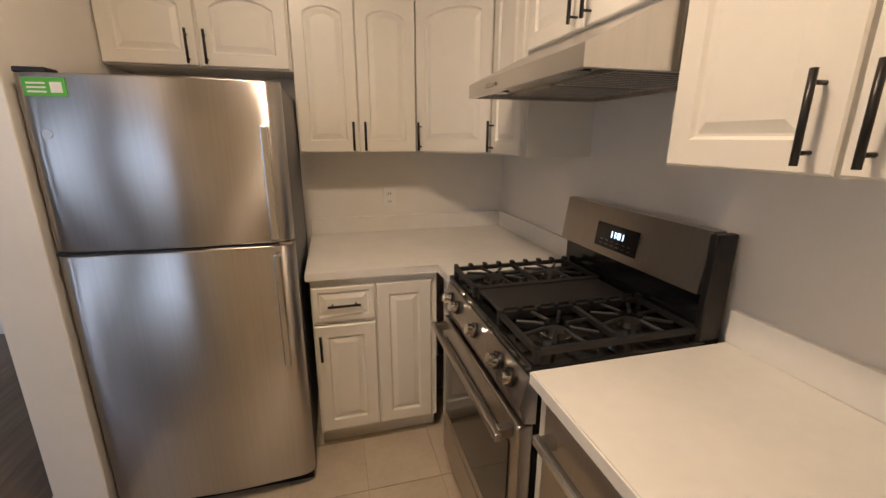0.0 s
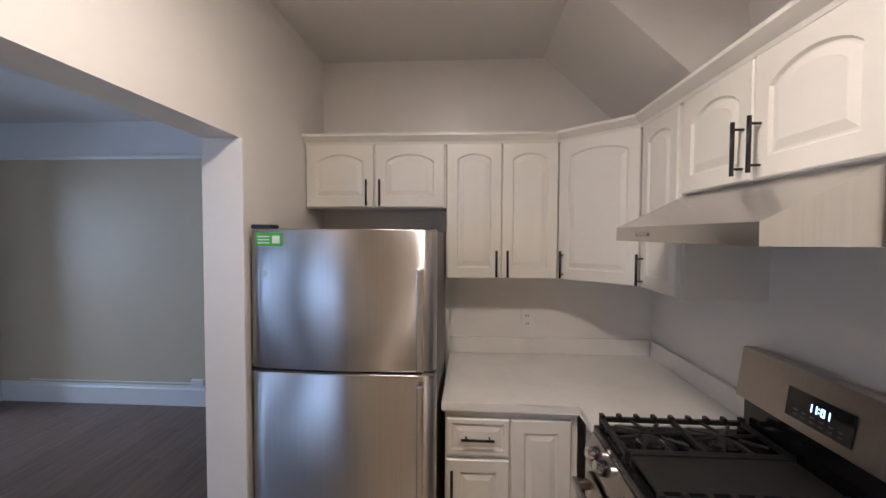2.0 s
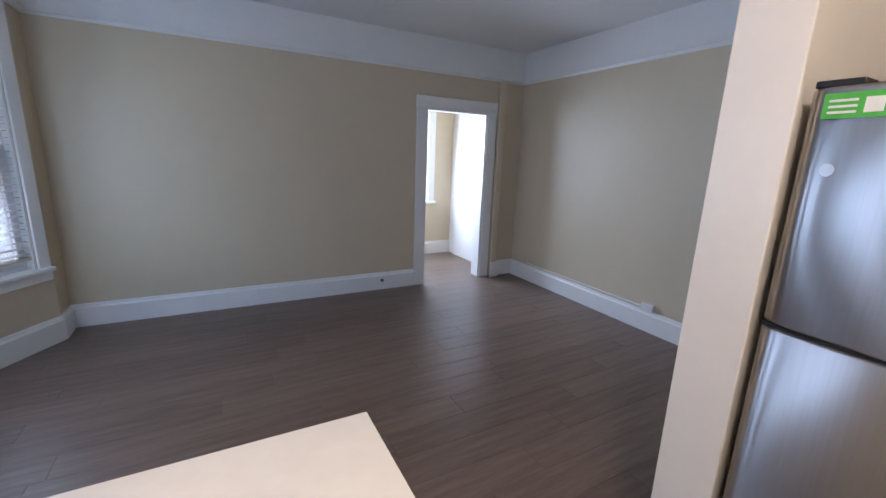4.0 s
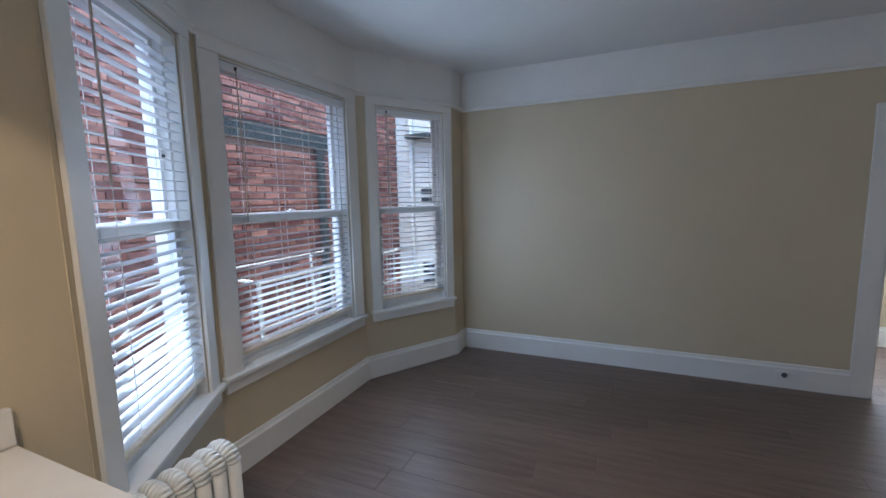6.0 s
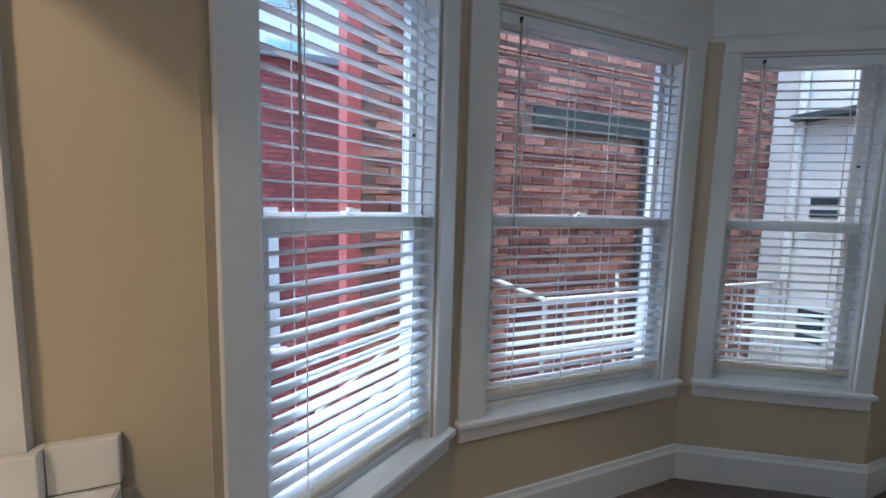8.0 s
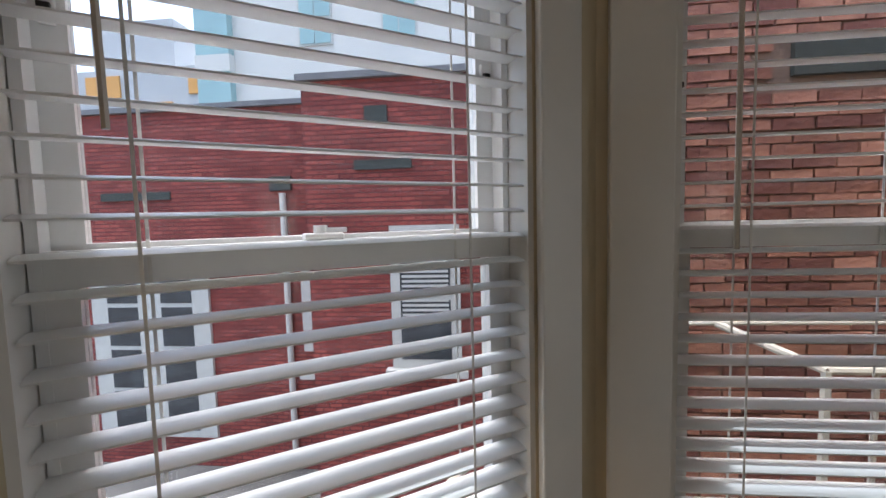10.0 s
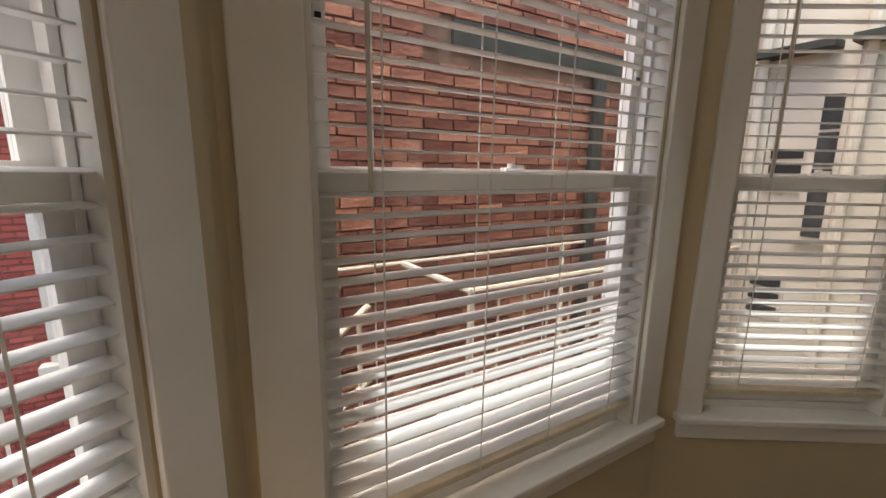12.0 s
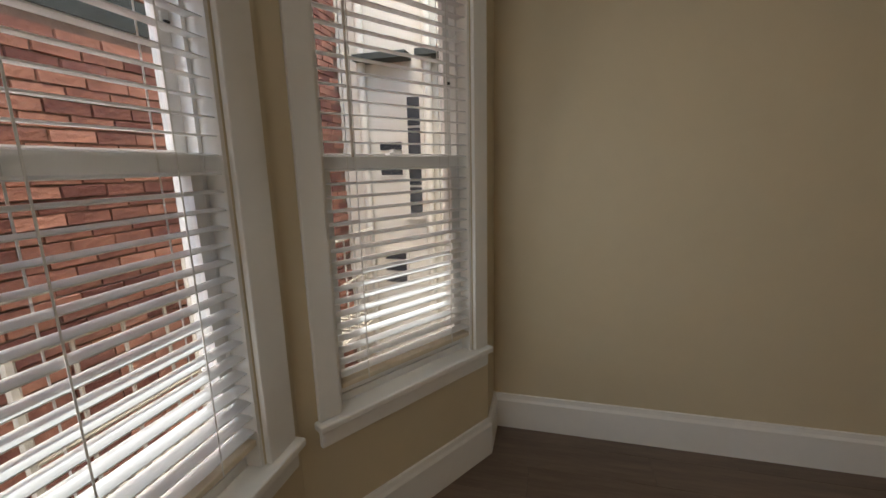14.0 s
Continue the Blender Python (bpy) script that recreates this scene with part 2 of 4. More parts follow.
def rod(bm, a, b, r, n=10, r2=None):
    """A round bar from a to b."""
    a, b = Vector(a), Vector(b)
    d = (b - a).normalized()
    u = d.orthogonal().normalized()
    w = d.cross(u)
    rings = []
    for p, q in ((a, r), (b, r if r2 is None else r2)):
        rings.append([bm.verts.new(p + (u * math.cos(2 * math.pi * i / n) + w * math.sin(2 * math.pi * i / n)) * q) for i in range(n)])
    for i in range(n):
        bm.faces.new((rings[0][i], rings[0][(i + 1) % n], rings[1][(i + 1) % n], rings[1][i]))
    bm.faces.new(rings[0][::-1])
    bm.faces.new(rings[1])
    return bm


def R(*a, **k):
    return rod(bmesh.new(), *a, **k)


def extrude_poly(pts, z0, z1):
    """An upright prism over a plan outline."""
    bm = bmesh.new()
    lo = [bm.verts.new((x, y, z0)) for x, y in pts]
    hi = [bm.verts.new((x, y, z1)) for x, y in pts]
    n = len(pts)
    for i in range(n):
        bm.faces.new((lo[i], lo[(i + 1) % n], hi[(i + 1) % n], hi[i]))
    bm.faces.new(lo[::-1])
    bm.faces.new(hi)
    return bm


def sweep(path, profile, bm=None):
    """A moulding: a closed profile of (out, z) along a plan line, out to its right, mitred at the bends."""
    bm = bm or bmesh.new()
    P = [Vector(p) for p in path]
    rings = []
    for i, p in enumerate(P):
        d0 = (p - P[i - 1]).normalized() if i else (P[1] - p).normalized()
        d1 = (P[i + 1] - p).normalized() if i < len(P) - 1 else d0
        n0, n1 = Vector((d0.y, -d0.x)), Vector((d1.y, -d1.x))
        m = (n0 + n1).normalized()
        m = m / max(0.3, m.dot(n0))
        rings.append([bm.verts.new((p.x + m.x * o, p.y + m.y * o, z)) for o, z in profile])
    k = len(profile)
    for a, b in zip(rings, rings[1:]):
        for j in range(k):
            bm.faces.new((a[j], a[(j + 1) % k], b[(j + 1) % k], b[j]))
    bm.faces.new(rings[0])
    bm.faces.new(rings[-1][::-1])
    return bm


# ---------------- the plan ----------------
CEIL = 2.665
WX, NY, RS = -4.55, 4.33, -0.08            # living room: west and north wall faces
KW0, KW1 = -1.07, -0.92         # wall between living room and kitchen
KE, KN, KS = 1.06, 3.15, -0.056  # kitchen: east, north, south wall faces
BAY = [(-1.362, -0.053), (-2.175, -0.57), (-3.535, -0.57), (-4.311, -0.077)]
JAMB = 2.235                    # end of the wide opening into the kitchen
HEAD = 2.0
DOOR = (3.05, 3.83, 1.96)

structure("floor", extrude_poly([(-6.2, -0.08)] + [(KE + 0.15, -0.23), (KE + 0.15, 4.5), (-6.2, 4.5)], -0.14, -0.012), M_SUB, "dark subfloor slab under the rooms", "floor")
structure("floor_bay", extrude_poly([(-1.25, -0.081), (-2.1, -0.75), (-3.6, -0.75), (-4.45, -0.081)], -0.14, -0.012), M_SUB, "dark subfloor slab in the bay", "floor")
structure("ceiling", B(-6.2, KE + 0.15, -0.23, 4.5, CEIL, CEIL + 0.15), M_CEIL, "smooth matt off-white painted ceiling", "ceiling")
structure("ceiling_bay", extrude_poly([(-1.25, -0.231), (-2.1, -0.75), (-3.6, -0.75), (-4.45, -0.231)], CEIL, CEIL + 0.15), M_CEIL, "off-white painted ceiling over the bay", "ceiling")

bm = B(WX - 0.15, WX, -0.23, DOOR[0], -0.01, CEIL)
box(bm, WX - 0.15, WX, DOOR[1], 4.48, -0.01, CEIL)
box(bm, WX - 0.15, WX, DOOR[0], DOOR[1], DOOR[2], CEIL)
structure("wall_west", bm, M_WALL, "cream painted wall with a doorway", "wall")
structure("wall_north", B(WX, KW0, NY, NY + 0.15, -0.01, CEIL), M_WALL, "cream painted plain wall", "wall")
bm = B(KW0, KW1, JAMB, NY + 0.15, -0.01, CEIL)
box(bm, KW0, KW1, KS, JAMB, HEAD, CEIL)
box(bm, KW0, KW1, KS, -0.03, -0.01, HEAD)
structure("wall_kitchen_west", bm, M_KWALL, "cream wall with a wide cased opening", "wall")
structure("wall_kitchen_north", B(KW1, KE + 0.15, KN, KN + 0.15, -0.01, CEIL), M_KWALL, "pale painted kitchen wall", "wall")
structure("wall_kitchen_east", B(KE, KE + 0.15, KS - 0.15, KN, -0.01, CEIL), M_KWALL, "pale painted kitchen wall", "wall")
structure("wall_south", B(BAY[0][0], KE, KS - 0.15, KS, -0.01, CEIL), M_WALL, "cream painted wall beside the bay", "wall")
structure("wall_south_return", B(WX, BAY[3][0], RS - 0.15, RS, -0.01, CEIL), M_WALL, "narrow cream wall return beside the bay", "wall")
# the end of the opening: white-painted jamb
structure("jamb_trim", B(KW0 - 0.006, KW1 + 0.012, JAMB - 0.016, JAMB - 0.0005, 0, HEAD, bev=0.004), M_TRIM, "white painted jamb of the wide opening", "trim")
# sloped underside of the stair above the kitchen corner
bm = bmesh.new()
a = [bm.verts.new(p) for p in ((0.405, 2.37, CEIL), (KE, 2.37, CEIL), (KE, 2.37, 2.075))]
b = [bm.verts.new((v.co.x, KN, v.co.z)) for v in a]
bm.faces.new(a)
bm.faces.new(b[::-1])
for i in range(3):
    bm.faces.new((a[i], b[i], b[(i + 1) % 3], a[(i + 1) % 3]))
structure("stair_soffit", bm, M_KWALL, "sloped boxed-in soffit in the kitchen corner", "soffit")

BASE_PROFILE = [(0, 0), (0.022, 0), (0.022, 0.155), (0.014, 0.168), (0.010, 0.188), (0, 0.19)]
for i, line in enumerate((
    [(KW0 - 0.15, KS)] + BAY + [(WX, RS), (WX, DOOR[0] - 0.12)],
    [(WX, DOOR[1] + 0.24), (WX, NY), (KW0, NY), (KW0, JAMB)],
)):
    structure("baseboard" + ("", "_north")[i], sweep(line, BASE_PROFILE), M_TRIM, "tall white painted baseboard", "baseboard")
RAIL_PROFILE = [(0, 2.318), (0.014, 2.318), (0.020, 2.332), (0.032, 2.340), (0.032, 2.350), (0, 2.352)]
FRIEZE_PROFILE = [(0, 2.352), (0.004, 2.352), (0.004, CEIL), (0, CEIL)]
LOOP = [(KW0, KS)] + BAY + [(WX, RS), (WX, NY), (KW0, NY), (KW0, KS)]
structure("picture_rail", sweep(LOOP, RAIL_PROFILE), M_TRIM, "white moulded picture rail", "trim")
structure("frieze", sweep(LOOP, FRIEZE_PROFILE), M_TRIM, "white painted frieze above the picture rail", "trim")

# ---------------- doorway and the second room ----------------
d0, d1, dz = DOOR
door = thing("door_1", WX, d0, 0, label="white-cased doorway standing open to a bright room", category="doorway", kind="structure")
part("casing", B(WX, WX + 0.02, d0 - 0.12, d0, 0, dz, bev=0.004), M_TRIM, door)
part("casing", B(WX, WX + 0.02, d1, d1 + 0.12, 0, dz, bev=0.004), M_TRIM, door)
part("casing_head", B(WX, WX + 0.024, d0 - 0.125, d1 + 0.125, dz, dz + 0.12, bev=0.004), M_TRIM, door)
part("jamb", B(WX - 0.15, WX, d0, d0 + 0.018, 0, dz), M_TRIM, door)
part("jamb", B(WX - 0.15, WX, d1 - 0.018, d1, 0, dz), M_TRIM, door)
part("jamb_head", B(WX - 0.15, WX, d0 + 0.018, d1 - 0.018, dz - 0.018, dz), M_TRIM, door)
structure("corner_post", B(WX, WX + 0.055, d1 + 0.135, d1 + 0.23, 0, 2.318, bev=0.012), M_WALL, "cream boxed-in pipe chase beside the doorway", "pilaster")
structure("baseboard_post", sweep([(WX + 0.055, d1 + 0.13), (WX + 0.055, d1 + 0.235)], BASE_PROFILE), M_TRIM, "white baseboard on the pipe chase", "baseboard")
R2X = -5.90
bm = B(R2X - 0.15, R2X, 1.6, 2.75, -0.01, CEIL)
box(bm, R2X - 0.15, R2X, 3.75, 4.35, -0.01, CEIL)
box(bm, R2X - 0.15, R2X, 2.75, 3.75, -0.01, 0.80)
box(bm, R2X - 0.15, R2X, 2.75, 3.75, 2.05, CEIL)
structure("wall_second_room", bm, M_WALL, "cream wall with a window in the second room", "wall")
structure("wall_second_room_north", B(R2X, WX - 0.15, 4.15, 4.30, -0.01, CEIL), M_TRIM, "white painted wall in the second room", "wall")
structure("wall_second_room_south", B(R2X, WX - 0.15, 1.6, 1.75, -0.01, CEIL), M_WALL, "cream wall in the second room", "wall")
structure("baseboard_second_room", sweep([(R2X, 1.75), (R2X, 4.15)], BASE_PROFILE), M_TRIM, "tall white painted baseboard", "baseboard")
w = thing("window_4", R2X, 2.75, 0.8, label="white-framed window of the second room in bright daylight", category="window", kind="structure")
part("casing", B(R2X, R2X + 0.02, 2.65, 2.75, 0.80, 2.05), M_TRIM, w)
part("casing", B(R2X, R2X + 0.02, 3.75, 3.85, 0.80, 2.05), M_TRIM, w)
part("casing_head", B(R2X, R2X + 0.02, 2.65, 3.85, 2.05, 2.15), M_TRIM, w)
part("sill", B(R2X, R2X + 0.06, 2.63, 3.87, 0.765, 0.80, bev=0.005), M_TRIM, w)
part("rail", B(R2X - 0.08, R2X - 0.04, 2.75, 3.75, 1.40, 1.44), M_VINYL, w)
# no glass here: a self-lit sheet takes the place of the daylight outside
part("pane", B(R2X - 0.10, R2X - 0.095, 2.75, 3.75, 0.80, 2.05), M_SKYGLOW, w, "glowing sheet standing in for the bright sky outside")
# closet door in the second room
cd = thing("closet_door", -5.0, 4.15, 0, label="white flat door standing shut in the second room", category="door", kind="structure")
part("leaf", B(-5.62, -4.86, 4.115, 4.149, 0.01, 2.02, bev=0.003), M_TRIM, cd)
part("casing", B(-5.72, -5.625, 4.125, 4.1495, 0, 2.03), M_TRIM, cd)
part("casing_head", B(-5.72, -4.75, 4.125, 4.1495, 2.035, 2.13), M_TRIM, cd)

# ---------------- bay windows ----------------
Z0, Z1, ZM = 0.598, 2.258, 1.43


def bay_wall(name, p, q, x0, x1, e0, e1):
    u = Vector(q) - Vector(p)
    L = u.length
    m = pose(p[0], p[1], 0, 0, 0, math.degrees(math.atan2(u.y, u.x)))
    bm = B(-e0, x0, 0, 0.16, -0.14, CEIL)
    box(bm, x1, L + e1, 0, 0.16, -0.14, CEIL)
    box(bm, x0, x1, 0, 0.16, -0.14, Z0 - 0.03)
    box(bm, x0, x1, 0, 0.16, Z1, CEIL)
    bm.transform(m)
    structure(name, bm, M_WALL, "cream painted wall of the bay with a window opening", "wall")
    return m, L


def bay_window(name, m, x0, x1, L, dark_side):
    w = new(name)
    w.matrix_basis = m @ pose(x0, 0, Z0)
    tagged(w, "white double-hung sash window in painted casing", "window", kind="structure")

    def P(n, bm, mat, lab="", parent=None):
        bm.transform(m)
        return part(n, bm, mat, parent or w, lab)
    cw = min(0.125, x0 - 0.02, L - x1 - 0.02)
    P("casing", B(x0 - cw, x0 - 0.004, -0.018, 0, Z0 - 0.02, Z1 + 0.004, bev=0.004), M_TRIM)
    P("casing", B(x1 + 0.004, x1 + cw, -0.018, 0, Z0 - 0.02, Z1 + 0.004, bev=0.004), M_TRIM)
    P("casing_head", B(x0 - cw, x1 + cw, -0.021, 0, Z1 + 0.004, 2.317, bev=0.004), M_TRIM)
    P("stool", B(x0 - cw - 0.012, x1 + cw + 0.012, -0.045, 0.05, Z0 - 0.048, Z0 - 0.0205, bev=0.006), M_TRIM)
    P("apron", B(x0 - cw, x1 + cw, -0.022, 0, Z0 - 0.115, Z0 - 0.0485, bev=0.005), M_TRIM)
    # lining and frame
    P("jamb", B(x0, x0 + 0.012, 0.001, 0.16, Z0 - 0.02, Z1), M_TRIM)
    P("jamb", B(x1 - 0.012, x1, 0.001, 0.16, Z0 - 0.02, Z1), M_TRIM)
    P("jamb_head", B(x0, x1, 0.0015, 0.16, Z1 - 0.012, Z1 - 0.0005), M_TRIM)
    P("sill", B(x0 + 0.012, x1 - 0.012, 0.051, 0.18, Z0 - 0.03, Z0 + 0.004), M_VINYL)
    a, b = x0 + 0.014, x1 - 0.014
    P("track", B(a, a + 0.012, 0.055, 0.13, Z0, Z1 - 0.014), M_VINYL)
    P("track", B(b - 0.012, b, 0.055, 0.13, Z0, Z1 - 0.014), M_VINYL)
    # dark strip put in for the shade between sash and track
    P("track_shadow_gap", B(b - 0.026, b - 0.012, 0.068, 0.076, Z0 + 0.03, ZM - 0.03), M_GAPSHADE, "dark strip painted as the shade in the sash track gap")
    a2, b2 = a + 0.012, b - 0.012

    def sash(n, y0, y1, za, zb, st, top, bot):
        bm = B(a2, a2 + st, y0, y1, za, zb)
        box(bm, b2 - st, b2, y0, y1, za, zb)
        box(bm, a2 + st, b2 - st, y0, y1, za, za + bot)
        box(bm, a2 + st, b2 - st, y0, y1, zb - top, zb)
        s = P(n, bm, M_VINYL)
        g = P("pane", B(a2 + st, b2 - st, (y0 + y1) / 2 - 0.002, (y0 + y1) / 2 + 0.002, za + bot, zb - top), M_GLASS, "clear glass", s)
        g.visible_shadow = False
        return s
    sash("upper_sash", 0.088, 0.112, ZM - 0.02, Z1 - 0.013, 0.034, 0.04, 0.035)
    lo = sash("lower_sash", 0.056, 0.084, Z0 + 0.006, ZM + 0.008, 0.032, 0.044, 0.05)
    c = (x0 + x1) / 2
    bm = B(c - 0.03, c + 0.03, 0.062, 0.09, ZM + 0.008, ZM + 0.018, bev=0.003)
    rod(bm, (c - 0.004, 0.076, ZM + 0.017), (c - 0.004, 0.076, ZM + 0.03), 0.011)
    box(bm, c - 0.006, c + 0.035, 0.070, 0.082, ZM + 0.018, ZM + 0.026)
    P("sash_lock", bm, M_VINYL, "white cam sash lock")
    for xs in (a2 + 0.017, b2 - 0.017):
        k = P("vent_stop", B(xs - 0.009, xs + 0.009, 0.081, 0.0878, ZM + 0.275, ZM + 0.315, bev=0.002), M_VINYL, "small white sash stop")
        P("stop_tab", B(xs - 0.006, xs + 0.006, 0.074, 0.081, ZM + 0.287, ZM + 0.297), M_BLACK, "dark spring tab", k)
    return w


def venetian_blind(m, x0, x1, wand_end):
    t = new("venetian_blind")
    t.matrix_basis = m @ pose(x0, 0.028, Z0 + 0.05)
    tagged(t, "white horizontal venetian blind lowered with open slats", "blind", "blinds in the bay windows")
    a, b, y = x0 + 0.016, x1 - 0.016, 0.028

    def P(n, bm, mat, lab="", parent=None):
        bm.transform(m)
        return part(n, bm, mat, parent or t, lab)
    zt = Z1 - 0.016
    P("headrail", B(a, b, y - 0.026, y + 0.022, zt - 0.045, zt, bev=0.003), M_SLAT)
    zb = Z0 + 0.052
    P("bottom_rail", B(a, b, y - 0.024, y + 0.024, zb, zb + 0.02, bev=0.004), M_TAN, "tan-edged bottom rail")
    pitch = 0.0435
    n = int((zt - 0.07 - zb) / pitch)
    mesh = None
    for i in range(n):
        z = zb + 0.045 + i * pitch
        if mesh is None:
            bm = bmesh.new()
            k, hw, th = 6, 0.0220, 0.0028
            tilt = radians(4.5)
            rows = []
            for j in range(k + 1):
                s = -1 + 2 * j / k
                yy, zz = hw * s, 0.003 * (1 - s * s)
                yy, zz = yy * math.cos(tilt) - zz * math.sin(tilt), yy * math.sin(tilt) + zz * math.cos(tilt)
                rows.append([bm.verts.new((x, yy, zz + o)) for x, o in ((a, 0), (b, 0), (b, -th), (a, -th))])
            for p, q in zip(rows, rows[1:]):
                for j in range(4):
                    bm.faces.new((p[j], p[(j + 1) % 4], q[(j + 1) % 4], q[j]))
            bm.faces.new(rows[0])
            bm.faces.new(rows[-1][::-1])
            bmesh.ops.recalc_face_normals(bm, faces=bm.faces)
            mesh = bpy.data.meshes.new("slat")
            bm.to_mesh(mesh)
            bm.free()
            mesh.materials.append(M_SLAT)
        o = new("slat", mesh)
        o.parent = t
        o.matrix_basis = pose(-x0, 0, z - (Z0 + 0.05), random.uniform(-1.5, 1.5))
    wdt = b - a
    for f in ((0.17, 0.83) if wdt < 0.8 else (0.12, 0.38, 0.62, 0.88)):
        x = a + wdt * f
        bm = B(x - 0.002, x + 0.002, y - 0.0265, y - 0.0253, zb, zt - 0.04)
        box(bm, x - 0.002, x + 0.002, y + 0.0253, y + 0.0265, zb, zt - 0.04)
        P("ladder_cord", bm, M_CORD)
    P("tilt_wand", R((a + 0.09, y - 0.036, zt - 0.03), (a + 0.093, y - 0.036, wand_end), 0.0045, 6), M_WAND, "translucent tan tilt wand")
    bm = R((a + 0.09, y - 0.032, zt - 0.035), (a + 0.09, y - 0.032, zt - 0.015), 0.007, 8)
    P("wand_hook", bm, M_BLACK, "small dark hook")
    return t


E1 = 0.05
for i, (p, q) in enumerate(zip(BAY, BAY[1:])):
    x0, x1 = ((0.118, 0.813), (0.142, 1.200), (0.150, 0.815))[i]
    m, L = bay_wall("wall_bay_%d" % (i + 1), p, q, x0, x1, 0.0 if i == 0 else E1, 0.0 if i == 2 else E1)
    bay_window("window_%d" % (i + 1), m, x0, x1, L, i)
    venetian_blind(m, x0, x1, (1.57, 1.395, 1.43)[i])
    lamp("window_daylight", "AREA", m @ pose((x0 + x1) / 2, -0.045, 1.45, -82, 0, 0), WINDOW_LIGHT * (x1 - x0), (0.84, 0.93, 1), x1 - x0 - 0.25, 1.3)

# ---------------- kitchen cabinets ----------------


def panel_door(w, h, arch=0.035, stile=0.055, t=0.02):
    """A raised-panel door: x 0..w, z 0..h, its front towards -y."""
    bm = bmesh.new()
    k = 10
    s = min(stile, w * 0.24)
    top = h - s
    inner = [(s, s), (w - s, s)] + [(w - s - (w - 2 * s) * i / k, top - arch + arch * math.sin(math.pi * i / k) ** 0.7) for i in range(k + 1)]
    outer = [(0, 0), (w, 0)] + [(w - w * i / k, h) for i in range(k + 1)]
    cx, cz = w / 2, (s + top) / 2
    wi, hi = w - 2 * s, top - s

    def inset(d):
        return [(cx + (x - cx) * (1 - 2 * d / wi), cz + (z - cz) * (1 - 2 * d / hi)) for x, z in inner]
    e = 0.004
    rim = [(min(max(x, e), w - e), min(max(z, e), h - e)) for x, z in outer]
    rings = [(outer, 0), (outer, -t + e), (rim, -t), (inner, -t), (inset(0.006), -t + 0.009), (inset(0.011), -t + 0.009), (inset(0.034), -t + 0.001)]
    vs = [[bm.verts.new((x, y, z)) for x, z in r] for r, y in rings]
    n = len(inner)
    for a, b in zip(vs, vs[1:]):
        for i in range(n):
            bm.faces.new((a[i], a[(i + 1) % n], b[(i + 1) % n], b[i]))
    bm.faces.new(vs[-1])
    bm.faces.new(vs[0][::-1])
    return bm


def bar_handle(x, z0, z1, horizontal=False):
    bm = bmesh.new()
    if horizontal:
        rod(bm, (z0, -0.05, x), (z1, -0.05, x), 0.006, 8)
        for z in (z0 + 0.02, z1 - 0.02):
            rod(bm, (z, -0.05, x), (z, -0.02, x), 0.004, 6)
    else:
        rod(bm, (x, -0.05, z0), (x, -0.05, z1), 0.006, 8)
        for z in (z0 + 0.02, z1 - 0.02):
            rod(bm, (x, -0.05, z), (x, -0.02, z), 0.004, 6)
    return bm


def cabinet(name, m, w, h, depth, doors, label, category="cabinet", group="", drawers=(), toe=0.0):
    """Body 0..w by 0..h, front at y=0; doors: (x0, x1, z0, z1, handle x or None, handle z0, z1, arch)."""
    c = new(name)
    c.matrix_basis = m
    tagged(c, label, category, group)
    part("body", B(0.0005, w - 0.0005, 0.001, depth, toe, h), M_CAB, c, local=True)
    if toe:
        part("toe_kick", B(0.0005, w - 0.0005, 0.06, depth, 0, toe), M_CAB, c, local=True)
    for x0, x1, z0, z1, hx, h0, h1, arch in doors:
        bm = panel_door(x1 - x0, z1 - z0, arch)
        bm.transform(pose(x0, 0, z0))
        d = part("door", bm, M_CAB, c, local=True)
        if hx is not None:
            part("handle", bar_handle(hx, h0, h1), M_BLACK, d, "black bar handle", local=True, smooth=True)
    for x0, x1, z0, z1 in drawers:
        bm = panel_door(x1 - x0, z1 - z0, 0.0, 0.022)
        bm.transform(pose(x0, 0, z0))
        d = part("drawer", bm, M_CAB, c, local=True)
        xc = (x0 + x1) / 2
        part("handle", bar_handle((z0 + z1) / 2, xc - 0.07, xc + 0.07, True), M_BLACK, d, "black bar handle", local=True, smooth=True)
    return c


UF, UB, UT = 2.88, 1.388, 2.115     # upper cabinets: front of the bodies, bottom and top
G = "wall cabinets"
LAB = "white raised-panel wall cabinet with arched doors and black handles"
cabinet("wall_cabinet", pose(-0.985 + 0.068, UF, 1.765), 0.767, UT - 1.765, KN - UF,
        [(0.003, 0.373, 0.006, 0.345, 0.340, 0.012, 0.152, 0.04), (0.383, 0.757, 0.006, 0.345, 0.412, 0.012, 0.152, 0.04)], "short white raised-panel wall cabinet over the fridge", group=G)
cabinet("wall_cabinet", pose(-0.148, UF, UB), 0.593, UT - UB, KN - UF,
        [(0.003, 0.292, 0.005, 0.722, 0.266, 0.012, 0.152, 0.03), (0.296, 0.588, 0.005, 0.722, 0.324, 0.012, 0.152, 0.03)], LAB, group=G)
# corner cabinet with a slanted front
C0, C1 = Vector((0.447, UF)), Vector((0.76, 2.562))
dv = C1 - C0
ang = math.degrees(math.atan2(dv.y, dv.x))
cw_ = dv.length
cc = thing("corner_wall_cabinet", C0.x, C0.y, UB, ang, "white corner wall cabinet with one slanted arched door", "cabinet", G)
part("body", extrude_poly([(C0.x + 0.0005, C0.y), (C1.x, C1.y + 0.0005), (KE - 0.001, C1.y + 0.0005), (KE - 0.001, KN - 0.001), (C0.x + 0.0005, KN - 0.001)], UB, UT), M_CAB, cc)
bm = panel_door(cw_ - 0.03, UT - UB - 0.012, 0.03)
